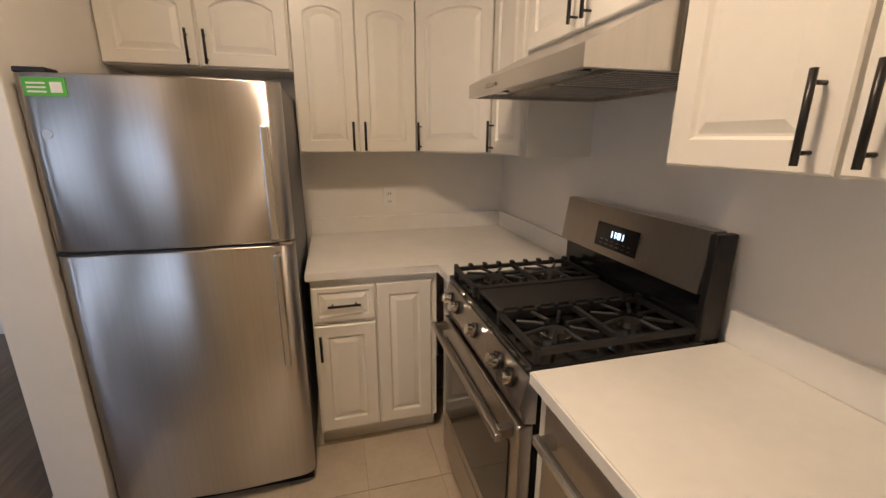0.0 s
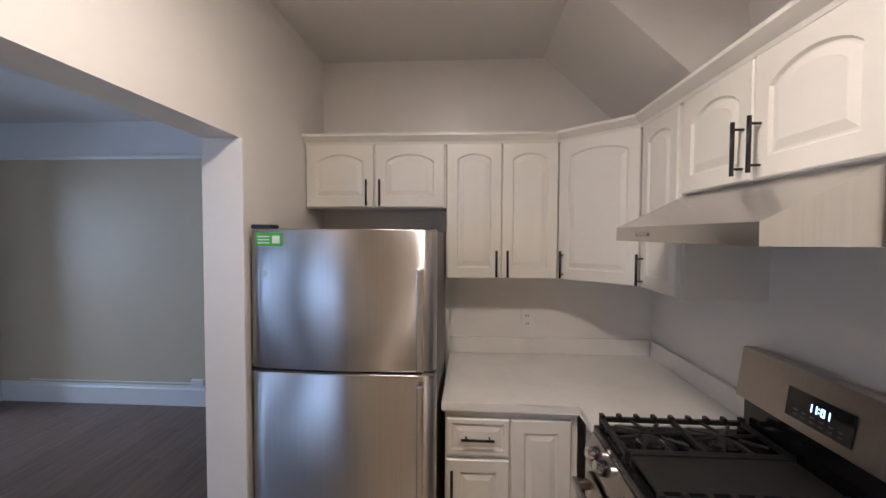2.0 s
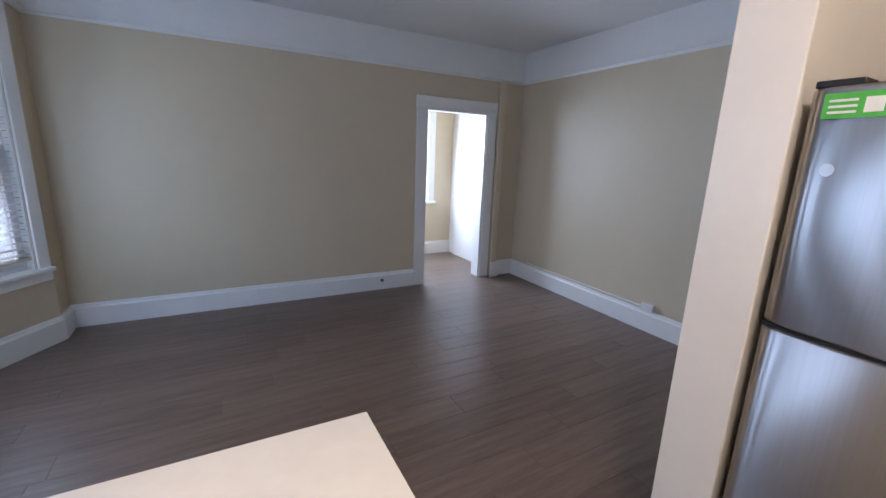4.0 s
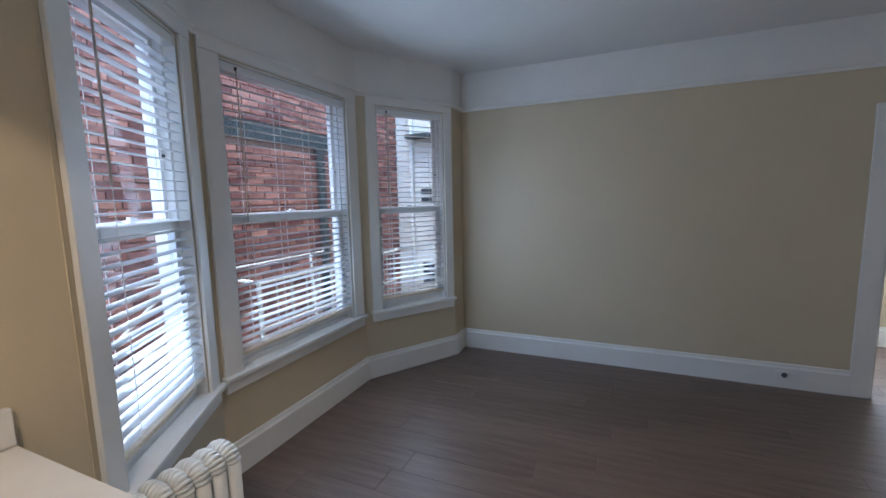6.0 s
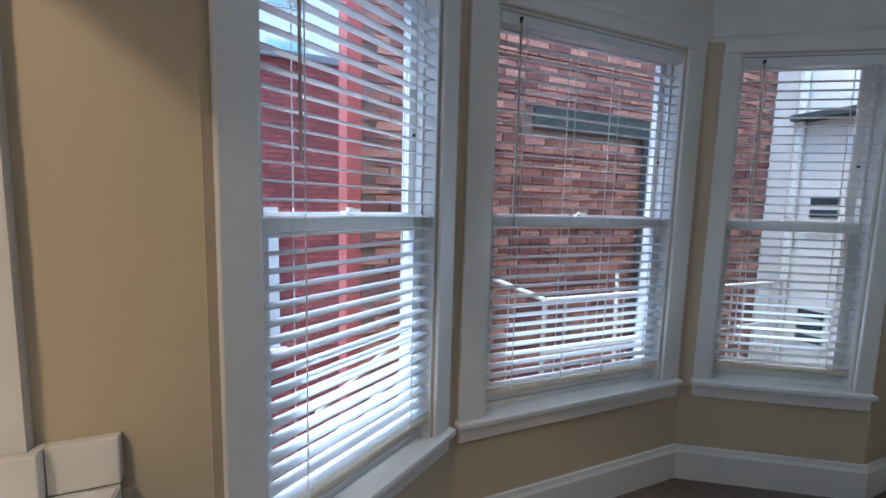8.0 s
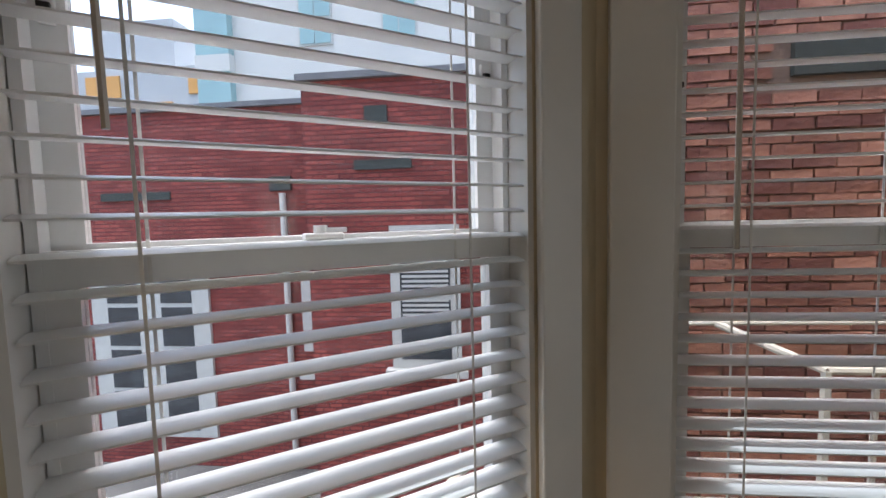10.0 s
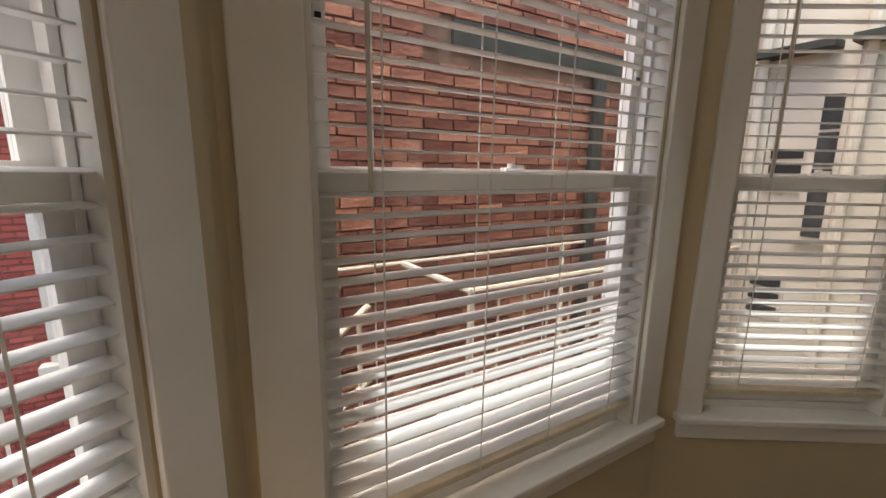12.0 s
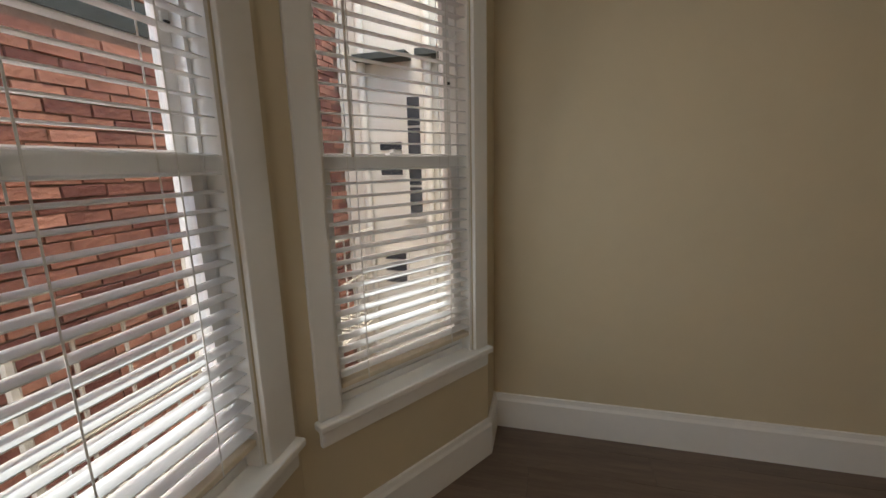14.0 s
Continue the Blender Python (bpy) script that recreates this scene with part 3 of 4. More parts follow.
bm.transform(pose(0.015, -0.001, 0.006))
cd_ = part("door", bm, M_CAB, cc, local=True)
part("handle", bar_handle(0.045, 0.012, 0.152), M_BLACK, cd_, "black bar handle", local=True, smooth=True)
EF = 0.76
cabinet("wall_cabinet", pose(EF, 2.561, UB, 0, 0, -90), 0.346, UT - UB, KE - EF, [(0.01, 0.32, 0.005, 0.722, 0.04, 0.012, 0.152, 0.03)], "narrow white raised-panel wall cabinet beside the hood", group=G)
cabinet("wall_cabinet", pose(EF, 2.213, 1.772, 0, 0, -90), 0.746, UT - 1.772, KE - EF,
        [(0.004, 0.368, 0.005, 0.338, 0.335, 0.02, 0.17, 0.045), (0.374, 0.738, 0.005, 0.338, 0.404, 0.02, 0.17, 0.045)], "short white wall cabinet over the range hood", group=G)
for y in (1.46, 0.77):
    cabinet("wall_cabinet", pose(EF, y, 1.40, 0, 0, -90), 0.684, UT - 1.40, KE - EF,
            [(0.004, 0.338, 0.005, 0.710, 0.300, 0.02, 0.165, 0.035), (0.346, 0.680, 0.005, 0.710, 0.384, 0.02, 0.165, 0.035)], LAB, group=G)
structure("cabinet_filler", B(-0.975 + 0.056, -0.919, UF - 0.004, KN, 1.765, UT), M_CAB, "white filler strip beside the wall cabinet", "trim")
CROWN = [(0, 2.105), (0.022, 2.105), (0.026, 2.118), (0.045, 2.132), (0.060, 2.145), (0.060, 2.158), (0, 2.158)]
structure("crown_moulding", sweep([(-0.919, UF), (C0.x, UF), (C1.x, C1.y), (EF, 0.05)], CROWN), M_CAB, "white crown moulding along the wall cabinets", "trim")

# base cabinets and worktops
CT = 0.91
bf = 2.42
cabinet("base_cabinet", pose(-0.125, bf, 0), 0.565, CT - 0.04, KN - bf,
        [(0.006, 0.275, 0.115, 0.655, 0.03, 0.50, 0.62, 0.0), (0.283, 0.535, 0.115, 0.835, None, 0, 0, 0.0)],
        "white raised-panel base cabinet with a drawer and black handles", group="base cabinets", drawers=[(0.006, 0.275, 0.675, 0.835)], toe=0.10)
cabinet("base_cabinet", pose(0.475, 2.4195, 0, 0, 0, -90), 0.19, CT - 0.04, KE - 0.475, [], "white filler base cabinet beside the range", group="base cabinets", toe=0.10)
cabinet("base_cabinet", pose(0.475, 1.468, 0, 0, 0, -90), 0.055, CT - 0.04, KE - 0.475, [], "white filler base cabinet between range and dishwasher", group="base cabinets", toe=0.10)
cabinet("base_cabinet", pose(0.475, 0.80, 0, 0, 0, -90), 0.86, CT - 0.04, KE - 0.475,
        [(0.01, 0.42, 0.115, 0.835, 0.38, 0.68, 0.80, 0.0), (0.43, 0.85, 0.115, 0.835, 0.47, 0.68, 0.80, 0.0)], "white raised-panel base cabinet under the worktop", group="base cabinets", toe=0.10)


def worktop(name, pts, label):
    bm = extrude_poly(pts, CT - 0.038, CT)
    bmesh.ops.bevel(bm, geom=[e for e in bm.edges if abs(e.verts[0].co.z - e.verts[1].co.z) < 1e-6], offset=0.004, segments=2, affect="EDGES")
    return tagged(part(name, bm, M_QUARTZ), label, "worktop")


worktop("worktop", [(-0.14, 2.385), (0.44, 2.385), (0.44, 2.226), (KE - 0.001, 2.226), (KE - 0.001, KN - 0.001), (-0.14, KN - 0.001)], "white quartz corner worktop with faint veins")
worktop("worktop", [(0.44, KS + 0.001), (KE - 0.001, KS + 0.001), (KE - 0.001, 1.470), (0.44, 1.470)], "white quartz worktop beside the range")
worktop("peninsula_worktop", [(-1.205, -0.028), (-0.56, -0.028), (-0.56, 1.297), (-1.205, 1.297)], "white quartz peninsula worktop between kitchen and living room")
pc = thing("peninsula_cabinet", -0.88, 0.65, 0, label="white peninsula cabinet under the quartz worktop", category="cabinet")
part("body", B(-1.17, -0.60, 0.002, 1.28, 0.10, CT - 0.039), M_CAB, pc)
part("toe_kick", B(-1.12, -0.66, 0.002, 1.23, 0, 0.10), M_CAB, pc)
for y in (0.03, 0.45, 0.87):
    bm = panel_door(0.40, 0.74, 0.0)
    bm.transform(pose(-0.60, y, 0.115, 0, 0, 90))
    part("door", bm, M_CAB, pc)


def upstand(name, x0, x1, y0, y1, label):
    return tagged(part(name, B(x0, x1, y0, y1, CT + 0.0005, 1.008, bev=0.003), M_QUARTZ), label, "backsplash")


upstand("backsplash", -0.14, KE - 0.022, KN - 0.022, KN - 0.001, "low white quartz upstand on the worktop")
upstand("backsplash", KE - 0.022, KE - 0.001, 2.226, KN - 0.023, "low white quartz upstand on the worktop")
upstand("backsplash", KE - 0.022, KE - 0.001, KS + 0.001, 1.470, "low white quartz upstand on the worktop")
upstand("backsplash", -1.205, KW0 - 0.022, KS + 0.001, KS + 0.024, "low white quartz upstand beside the bay")
upstand("backsplash", KW0 - 0.021, KW0 - 0.001, KS + 0.001, -0.0285, "low white quartz upstand beside the bay")
upstand("backsplash", KW0 - 0.021, -0.56, -0.028, -0.008, "low white quartz upstand beside the bay")
tagged(part("worktop_end", B(-1.205, KW0 - 0.022, KS + 0.025, -0.0285, CT - 0.038, CT), M_QUARTZ), "white quartz worktop end at the wall", "worktop")

# ---------------- fridge ----------------
fr = thing("fridge", -0.52, 2.6, 0, label="stainless steel top-freezer fridge with a green label", category="fridge")
FX0, FX1 = -0.893, -0.152
part("body", B(FX0 + 0.006, FX1 - 0.006, 2.275, 2.98, 0.03, 1.638, bev=0.004), M_FSIDE, fr, "dark grey side panels")


def door_y(x):
    """Front of the doors: two nearly flat flanks that meet in a soft crown."""
    return 2.195 + 0.06 * math.sqrt((x + 0.47) ** 2 + 0.04 ** 2)


def steel_door(z0, z1):
    """A softly bowed door with rounded edges."""
    bm = bmesh.new()
    k = 48
    rows = []
    for i in range(k + 1):
        s = -1 + 2 * i / k
        x = FX0 + (FX1 - FX0) * i / k
        y = door_y(x) + 0.03 * abs(s) ** 24
        rows.append([bm.verts.new(p) for p in ((x, y + 0.004, z0), (x, y, z0 + 0.006), (x, y, z1 - 0.006), (x, y + 0.004, z1), (x, 2.270, z1), (x, 2.270, z0))])
    for a, b in zip(rows, rows[1:]):
        for j in range(6):
            bm.faces.new((a[j], a[(j + 1) % 6], b[(j + 1) % 6], b[j]))
    bm.faces.new(rows[0])
    bm.faces.new(rows[-1][::-1])
    return bm


def fridge_handle(z0, z1):
    bm = B(FX1 - 0.068, FX1 - 0.040, 2.150, 2.166, z0, z1, bev=0.006)
    box(bm, FX1 - 0.064, FX1 - 0.044, 2.166, 2.222, z0 + 0.005, z0 + 0.035)
    box(bm, FX1 - 0.064, FX1 - 0.044, 2.166, 2.222, z1 - 0.035, z1 - 0.005)
    return bm


fd = part("freezer_door", steel_door(1.096, 1.645), M_FRIDGE, fr, "brushed steel freezer door", smooth=True)
part("handle", fridge_handle(1.115, 1.50), M_STEEL, fd, "flat steel handle")
ld = part("fridge_door", steel_door(0.06, 1.084), M_FRIDGE, fr, "brushed steel fridge door", smooth=True)
part("handle", fridge_handle(0.62, 1.065), M_STEEL, ld, "flat steel handle")
part("seam_gasket", B(FX0 + 0.008, FX1 - 0.008, 2.225, 2.274, 1.0845, 1.0955), M_BLACK, fr, "black rubber gasket")
part("hinge_cover", B(FX0 + 0.005, FX0 + 0.09, 2.235, 2.30, 1.6455, 1.662, bev=0.004), M_BLACK, fr, "black hinge cover")
part("middle_hinge", B(FX1 - 0.05, FX1 - 0.005, 2.210, 2.224, 1.085, 1.095), M_CHROME, fr, "small bright hinge")
part("plinth", B(FX0 + 0.01, FX1 - 0.01, 2.26, 2.9, 0.0, 0.058), M_BLACK, fr, "black plinth")
LABEL_M = pose(FX0 + 0.035, door_y(FX0 + 0.035) - 0.0005, 0, 0, 0, -3.45)
bm = B(0, 0.110, -0.003, 0, 1.578, 1.630)
bm.transform(LABEL_M)
lb = part("energy_label", bm, M_GREEN, fr, "green paper label")
bm = B(0.070, 0.100, -0.004, -0.003, 1.588, 1.618)
bm.transform(LABEL_M)
part("label_field", bm, M_PAPER, lb, "white square")
bm = bmesh.new()
for j in range(3):
    box(bm, 0.010, 0.058, -0.004, -0.003, 1.588 + j * 0.012, 1.593 + j * 0.012)
bm.transform(LABEL_M)
part("label_lines", bm, M_PAPER, lb, "pale printed lines")
bm = R((FX0 + 0.068, door_y(FX0 + 0.068) + 0.003, 1.47), (FX0 + 0.068, door_y(FX0 + 0.068) - 0.003, 1.47), 0.014, 16)
part("badge", bm, M_DARKSTEEL, fr, "small round grey badge")

# ---------------- range ----------------
RY0, RY1, RX0 = 1.478, 2.219, 0.425
rg = thing("gas_range", 0.74, 1.85, 0, label="stainless steel gas range with black cast-iron grates", category="range")
part("body", B(RX0 + 0.045, 1.035, RY0, RY1, 0.06, 0.885), M_ENAMEL, rg, "black enamel sides")
part("base", B(RX0 + 0.09, 1.0, RY0 + 0.02, RY1 - 0.02, 0, 0.06), M_BLACK, rg)
ct = part("cooktop", B(RX0 + 0.02, 0.985, RY0, RY1, 0.8855, 0.912, bev=0.006), M_ENAMEL, rg, "black enamel cooktop")
bm = bmesh.new()
prof = [(RX0 + 0.045, 0.745), (RX0 + 0.012, 0.750), (RX0 - 0.005, 0.80), (RX0 + 0.02, 0.884), (RX0 + 0.045, 0.884)]
ra = [bm.verts.new((x, RY0, z)) for x, z in prof]
rb = [bm.verts.new((x, RY1, z)) for x, z in prof]
for i in range(5):
    bm.faces.new((ra[i], ra[(i + 1) % 5], rb[(i + 1) % 5], rb[i]))
bm.faces.new(ra)
bm.faces.new(rb[::-1])
kp = part("knob_panel", bm, M_DARKSTEEL, rg, "stainless knob panel")
for i, y in enumerate((1.56, 1.65, 1.85, 2.05, 2.14)):
    c, n = Vector((RX0 + 0.008, y, 0.838)), Vector((-0.96, 0, 0.28)).normalized()
    bm = R(c, c + n * 0.012, 0.026, 18)
    k = part("knob", R(c + n * 0.012, c + n * 0.036, 0.021, 18, r2=0.018), M_CHROME, kp, "chrome control knob", smooth=False)
    part("knob_ring", bm, M_BLACK, k, "dark ring behind the knob")
od = part("oven_door", B(RX0 - 0.002, RX0 + 0.044, RY0 + 0.004, RY1 - 0.004, 0.245, 0.738, bev=0.006), M_DARKSTEEL, rg, "stainless oven door")
part("oven_window", B(RX0 - 0.006, RX0 - 0.003, RY0 + 0.05, RY1 - 0.05, 0.30, 0.66), M_DARKGLASS, od, "dark oven glass")
bm = B(RX0 - 0.062, RX0 - 0.040, RY0 + 0.015, RY1 - 0.015, 0.695, 0.720, bev=0.006)
for y in (RY0 + 0.03, RY1 - 0.055):
    box(bm, RX0 - 0.045, RX0 - 0.002, y, y + 0.025, 0.690, 0.722, bev=0.004)
part("handle", bm, M_DARKSTEEL, od, "stainless oven handle")
part("drawer", B(RX0 - 0.002, RX0 + 0.044, RY0 + 0.004, RY1 - 0.004, 0.07, 0.235, bev=0.006), M_DARKSTEEL, rg, "stainless storage drawer")
# back guard with a slanted steel face
bm = bmesh.new()
prof = [(0.955, 1.045), (0.979, 1.222), (1.02, 1.222), (1.035, 1.17), (1.035, 1.045)]
ra = [bm.verts.new((x, RY0 + 0.03, z)) for x, z in prof]
rb = [bm.verts.new((x, RY1 - 0.002, z)) for x, z in prof]
for i in range(5):
    bm.faces.new((ra[i], ra[(i + 1) % 5], rb[(i + 1) % 5], rb[i]))
bm.faces.new(ra)
bm.faces.new(rb[::-1])
bg = part("back_guard", bm, M_DARKSTEEL, rg, "stainless back panel with a clock")
part("back_riser", B(0.986, 1.035, RY0 + 0.006, RY1 - 0.002, 0.886, 1.045), M_ENAMEL, rg, "black enamel riser")
part("end_cap", B(0.962, 1.0355, RY0 + 0.002, RY0 + 0.029, 0.912, 1.219, bev=0.006), M_BLACK, rg, "black end cap")
SL = pose(0.9555, 0, 1.045, 0, math.degrees(math.atan2(0.02, 0.15)))
bm = B(-0.005, -0.001, 1.765, 1.985, 0.030, 0.118)
bm.transform(SL)
dp = part("display", bm, M_DARKGLASS, bg, "black clock display")
# clock digits from seven-segment bars: 11:01
dig = bmesh.new()
SEGS = {"1": "bc", "0": "abcdef"}
x = 0.0
for ch in "11:01":
    if ch == ":":
        box(dig, -0.0062, -0.0052, 1.905 - x - 0.003, 1.905 - x, 0.078, 0.081)
        box(dig, -0.0062, -0.0052, 1.905 - x - 0.003, 1.905 - x, 0.089, 0.092)
        x += 0.008
        continue
    y1, w_, h_, s_ = 1.905 - x, 0.012, 0.011, 0.0028
    for g in SEGS[ch]:
        q = {"a": (y1 - w_, y1, 2 * h_ - s_, 2 * h_), "b": (y1 - w_, y1 - w_ + s_, h_, 2 * h_), "c": (y1 - w_, y1 - w_ + s_, 0, h_),
             "d": (y1 - w_, y1, 0, s_), "e": (y1 - s_, y1, 0, h_), "f": (y1 - s_, y1, h_, 2 * h_)}[g]
        box(dig, -0.0062, -0.0052, q[0], q[1], 0.073 + q[2], 0.073 + q[3])
    x += 0.017
dig.transform(SL)
part("clock_digits", dig, M_DIGIT, dp, "glowing white clock digits")
bm = bmesh.new()
for j in range(6):
    for kz in (0.042, 0.056):
        box(bm, -0.0058, -0.0052, 1.79 + j * 0.03, 1.805 + j * 0.03, kz, kz + 0.004)
bm.transform(SL)
part("button_marks", bm, M_FSIDE, dp, "small grey button marks")
GZ = 0.912
for y0, y1 in ((RY0 + 0.02, RY0 + 0.255), (RY1 - 0.255, RY1 - 0.02)):
    bm = bmesh.new()
    x0, x1 = RX0 + 0.045, 0.965
    zt = GZ + 0.038
    for y in (y0, y1):
        box(bm, x0, x1, y - 0.007, y + 0.007, zt - 0.016, zt)
    for i in range(9):
        xx = x0 + (x1 - x0) * i / 8
        if i in (0, 4, 8):
            box(bm, xx - 0.007, xx + 0.007, y0, y1, zt - 0.016, zt)
        box(bm, xx - 0.008, xx + 0.008, y1 - 0.012, y1 + 0.012, zt - 0.006, zt + 0.012, bev=0.003)
    yc = (y0 + y1) / 2
    for xc in (x0 + (x1 - x0) * 0.25, x0 + (x1 - x0) * 0.75):
        for aa in range(8):
            ca, sa = math.cos(aa * math.pi / 4 + 0.2), math.sin(aa * math.pi / 4 + 0.2)
            rod(bm, (xc + ca * 0.035, yc + sa * 0.035, zt - 0.004), (xc + ca * 0.115, yc + sa * 0.112, zt - 0.008), 0.006, 6)
    for xx in (x0, x1):
        for y in (y0, y1):
            box(bm, xx - 0.008, xx + 0.008, y - 0.008, y + 0.008, GZ, zt)
    part("grate", bm, M_IRON, ct, "black cast-iron grate")
    for xc in (x0 + (x1 - x0) * 0.25, x0 + (x1 - x0) * 0.75):
        bm = R((xc, yc, GZ), (xc, yc, GZ + 0.012), 0.045, 20)
        bu = part("burner", bm, M_CHROME, ct, "steel burner base")
        part("burner_cap", R((xc, yc, GZ + 0.012), (xc, yc, GZ + 0.022), 0.034, 20, r2=0.030), M_IRON, bu, "black burner cap")
bm = B(RX0 + 0.05, 0.955, RY0 + 0.272, RY1 - 0.272, GZ + 0.022, GZ + 0.036, bev=0.005)
for y in (RY0 + 0.272, RY1 - 0.284):
    box(bm, RX0 + 0.05, 0.955, y, y + 0.012, GZ, GZ + 0.042)
part("griddle", bm, M_IRON, ct, "flat black centre griddle")

# ---------------- range hood ----------------
hd = thing("range_hood", 0.8, 1.84, 1.6, label="stainless steel under-cabinet range hood with sloping front", category="range hood")
HX, HY0, HY1 = 0.515, 1.470, 2.213
bm = bmesh.new()
prof = [(HX, 1.605), (HX, 1.652), (0.755, 1.770), (KE - 0.002, 1.770), (KE - 0.002, 1.605)]
ra = [bm.verts.new((x, HY0, z)) for x, z in prof]
rb = [bm.verts.new((x, HY1, z)) for x, z in prof]
for i in range(4):
    bm.faces.new((ra[i], ra[i + 1], rb[i + 1], rb[i]))
bm.faces.new(ra)
bm.faces.new(rb[::-1])
# recessed underside
ia = [bm.verts.new(p) for p in ((HX + 0.02, HY0 + 0.02, 1.605), (KE - 0.02, HY0 + 0.02, 1.605), (KE - 0.02, HY1 - 0.02, 1.605), (HX + 0.02, HY1 - 0.02, 1.605))]
ib = [bm.verts.new((v.co.x, v.co.y, 1.622)) for v in ia]
oo = [ra[0], ra[4], rb[4], rb[0]]
for i in range(4):
    j = (i + 1) % 4
    bm.faces.new((oo[i], oo[j], ia[j], ia[i]))
    bm.faces.new((ia[i], ia[j], ib[j], ib[i]))
bm.faces.new(ib)
shell = part("shell", bm, M_STEEL, hd)
for j in range(5):
    part("button", R((HX + 0.001, 1.955 + j * 0.02, 1.628), (HX - 0.005, 1.955 + j * 0.02, 1.628), 0.006, 10), M_CHROME, shell, "small round push button")
for y in (1.60, 2.08):
    part("lamp_lens", R((HX + 0.07, y, 1.6225), (HX + 0.07, y, 1.614), 0.03, 16), M_DARKGLASS, shell, "unlit round hood lamp")
for y in (HY0 + 0.06, 1.86):
    bm = B(HX + 0.14, KE - 0.06, y, y + 0.30, 1.614, 1.6215)
    for j in range(9):
        box(bm, HX + 0.15, KE - 0.07, y + 0.02 + j * 0.03, y + 0.03 + j * 0.03, 1.611, 1.6145)
    part("filter", bm, M_STEEL, shell, "ribbed grease filter")

# ---------------- dishwasher ----------------
dw = thing("dishwasher", 0.7, 1.1, 0, label="stainless steel dishwasher under the quartz worktop", category="dishwasher")
part("body", B(0.48, 1.03, 0.812, 1.409, 0.10, 0.868), M_FSIDE, dw)
dd = part("door", B(0.452, 0.479, 0.815, 1.407, 0.12, 0.865, bev=0.004), M_DARKSTEEL, dw, "stainless front")
bm = B(0.405, 0.424, 0.84, 1.38, 0.78, 0.805, bev=0.005)
for y in (0.85, 1.345):
    box(bm, 0.420, 0.453, y, y + 0.025, 0.78, 0.805)
part("handle", bm, M_STEEL, dd, "stainless bar handle")
part("toe_kick", B(0.51, 1.0, 0.82, 1.40, 0, 0.10), M_BLACK, dw)

# ---------------- small fixtures ----------------


def outlet(x, y, z, rz, label):
    o = thing("wall_outlet", x, y, z, rz, label, "outlet")
    p = part("plate", B(-0.035, 0.035, -0.006, 0, -0.057, 0.057, bev=0.002), M_VINYL, o, local=True)
    for dz in (-0.024, 0.024):
        s = part("socket", B(-0.017, 0.017, -0.008, -0.006, dz - 0.014, dz + 0.014, bev=0.001), M_TRIM, p, local=True)
        bm = B(-0.008, -0.005, -0.009, -0.0079, dz - 0.006, dz + 0.006)
        box(bm, 0.005, 0.008, -0.009, -0.0079, dz - 0.006, dz + 0.006)
        part("slot", bm, M_BLACK, s, local=True)
    return o


outlet(0.327, KN - 0.001, 1.115, 0, "white double wall outlet above the worktop")
ob = thing("baseboard_outlet", WX + 0.022, 2.546, 0.105, 90, "small dark outlet set in the baseboard", "outlet")
part("plate", B(-0.05, 0.05, -0.005, 0, -0.03, 0.03, bev=0.002), M_TRIM, ob, local=True)
part("socket", R((0, -0.005, 0), (0, -0.009, 0), 0.02, 14), M_FSIDE, ob, "dark round socket", local=True)
rw = thing("cable_raceway", -3.2, NY, 0.2, label="thin white cable cover along the baseboard", category="cable")
part("channel", B(-4.25, -2.62, NY - 0.012, NY - 0.0005, 0.205, 0.218, bev=0.003), M_TRIM, rw)
part("box", B(-2.62, -2.50, NY - 0.03, NY - 0.0005, 0.195, 0.255, bev=0.005), M_TRIM, rw)


def ceiling_light(x, y, r, label):
    o = thing("ceiling_light", x, y, CEIL, 0, label, "ceiling light")
    part("base", R((0, 0, 0), (0, 0, -0.02), r, 28), M_TRIM, o, local=True, smooth=False)
    return o


k = ceiling_light(KITCHEN_LAMP[0], KITCHEN_LAMP[1], 0.17, "lit round flush ceiling light with warm glow")
part("diffuser", R((0, 0, -0.02), (0, 0, -0.055), 0.15, 28, r2=0.12), M_LAMP, k, "glowing warm diffuser", local=True)
k = ceiling_light(ROOM_LAMP[0], ROOM_LAMP[1], 0.15, "unlit white round flush ceiling light")
part("diffuser", R((0, 0, -0.02), (0, 0, -0.065), 0.14, 28, r2=0.10), M_TRIM, k, "unlit white glass diffuser", local=True)

# ---------------- radiator ----------------
rad = thing("radiator", -1.5, 0.0, 0, label="white cast-iron column radiator below the bay window", category="radiator")
RP, RN, RXE, RYC = 0.062, 8, -1.745, -0.02


def loop_section(xc):
    """One radiator section: two rounded columns joined top and bottom."""
    bm = bmesh.new()
    for y in (-0.055, 0.055):
        rod(bm, (xc, RYC + y, 0.07), (xc, RYC + y, 0.535), 0.026, 12)
    k = 12
    for base, sg in ((0.535, 1), (0.07, -1)):
        prev = None
        for i in range(k + 1):
            a = math.pi * i / k
            p = Vector((xc, RYC + 0.055 * math.cos(a), base + sg * 0.045 * math.sin(a)))
            if prev is not None:
                rod(bm, prev, p, 0.029, 10)
            prev = p
    box(bm, xc - 0.02, xc + 0.02, RYC - 0.05, RYC + 0.05, 0.50, 0.58, bev=0.012)
    rod(bm, (xc - RP / 2, RYC, 0.53), (xc + RP / 2, RYC, 0.53), 0.02, 10)
    rod(bm, (xc - RP / 2, RYC, 0.10), (xc + RP / 2, RYC, 0.10), 0.02, 10)
    if xc < RXE + 0.01 or xc > RXE + RP * (RN - 1) - 0.01:
        for y in (-0.055, 0.055):
            box(bm, xc - 0.02, xc + 0.02, RYC + y - 0.02, RYC + y + 0.02, 0, 0.08)
    return bm


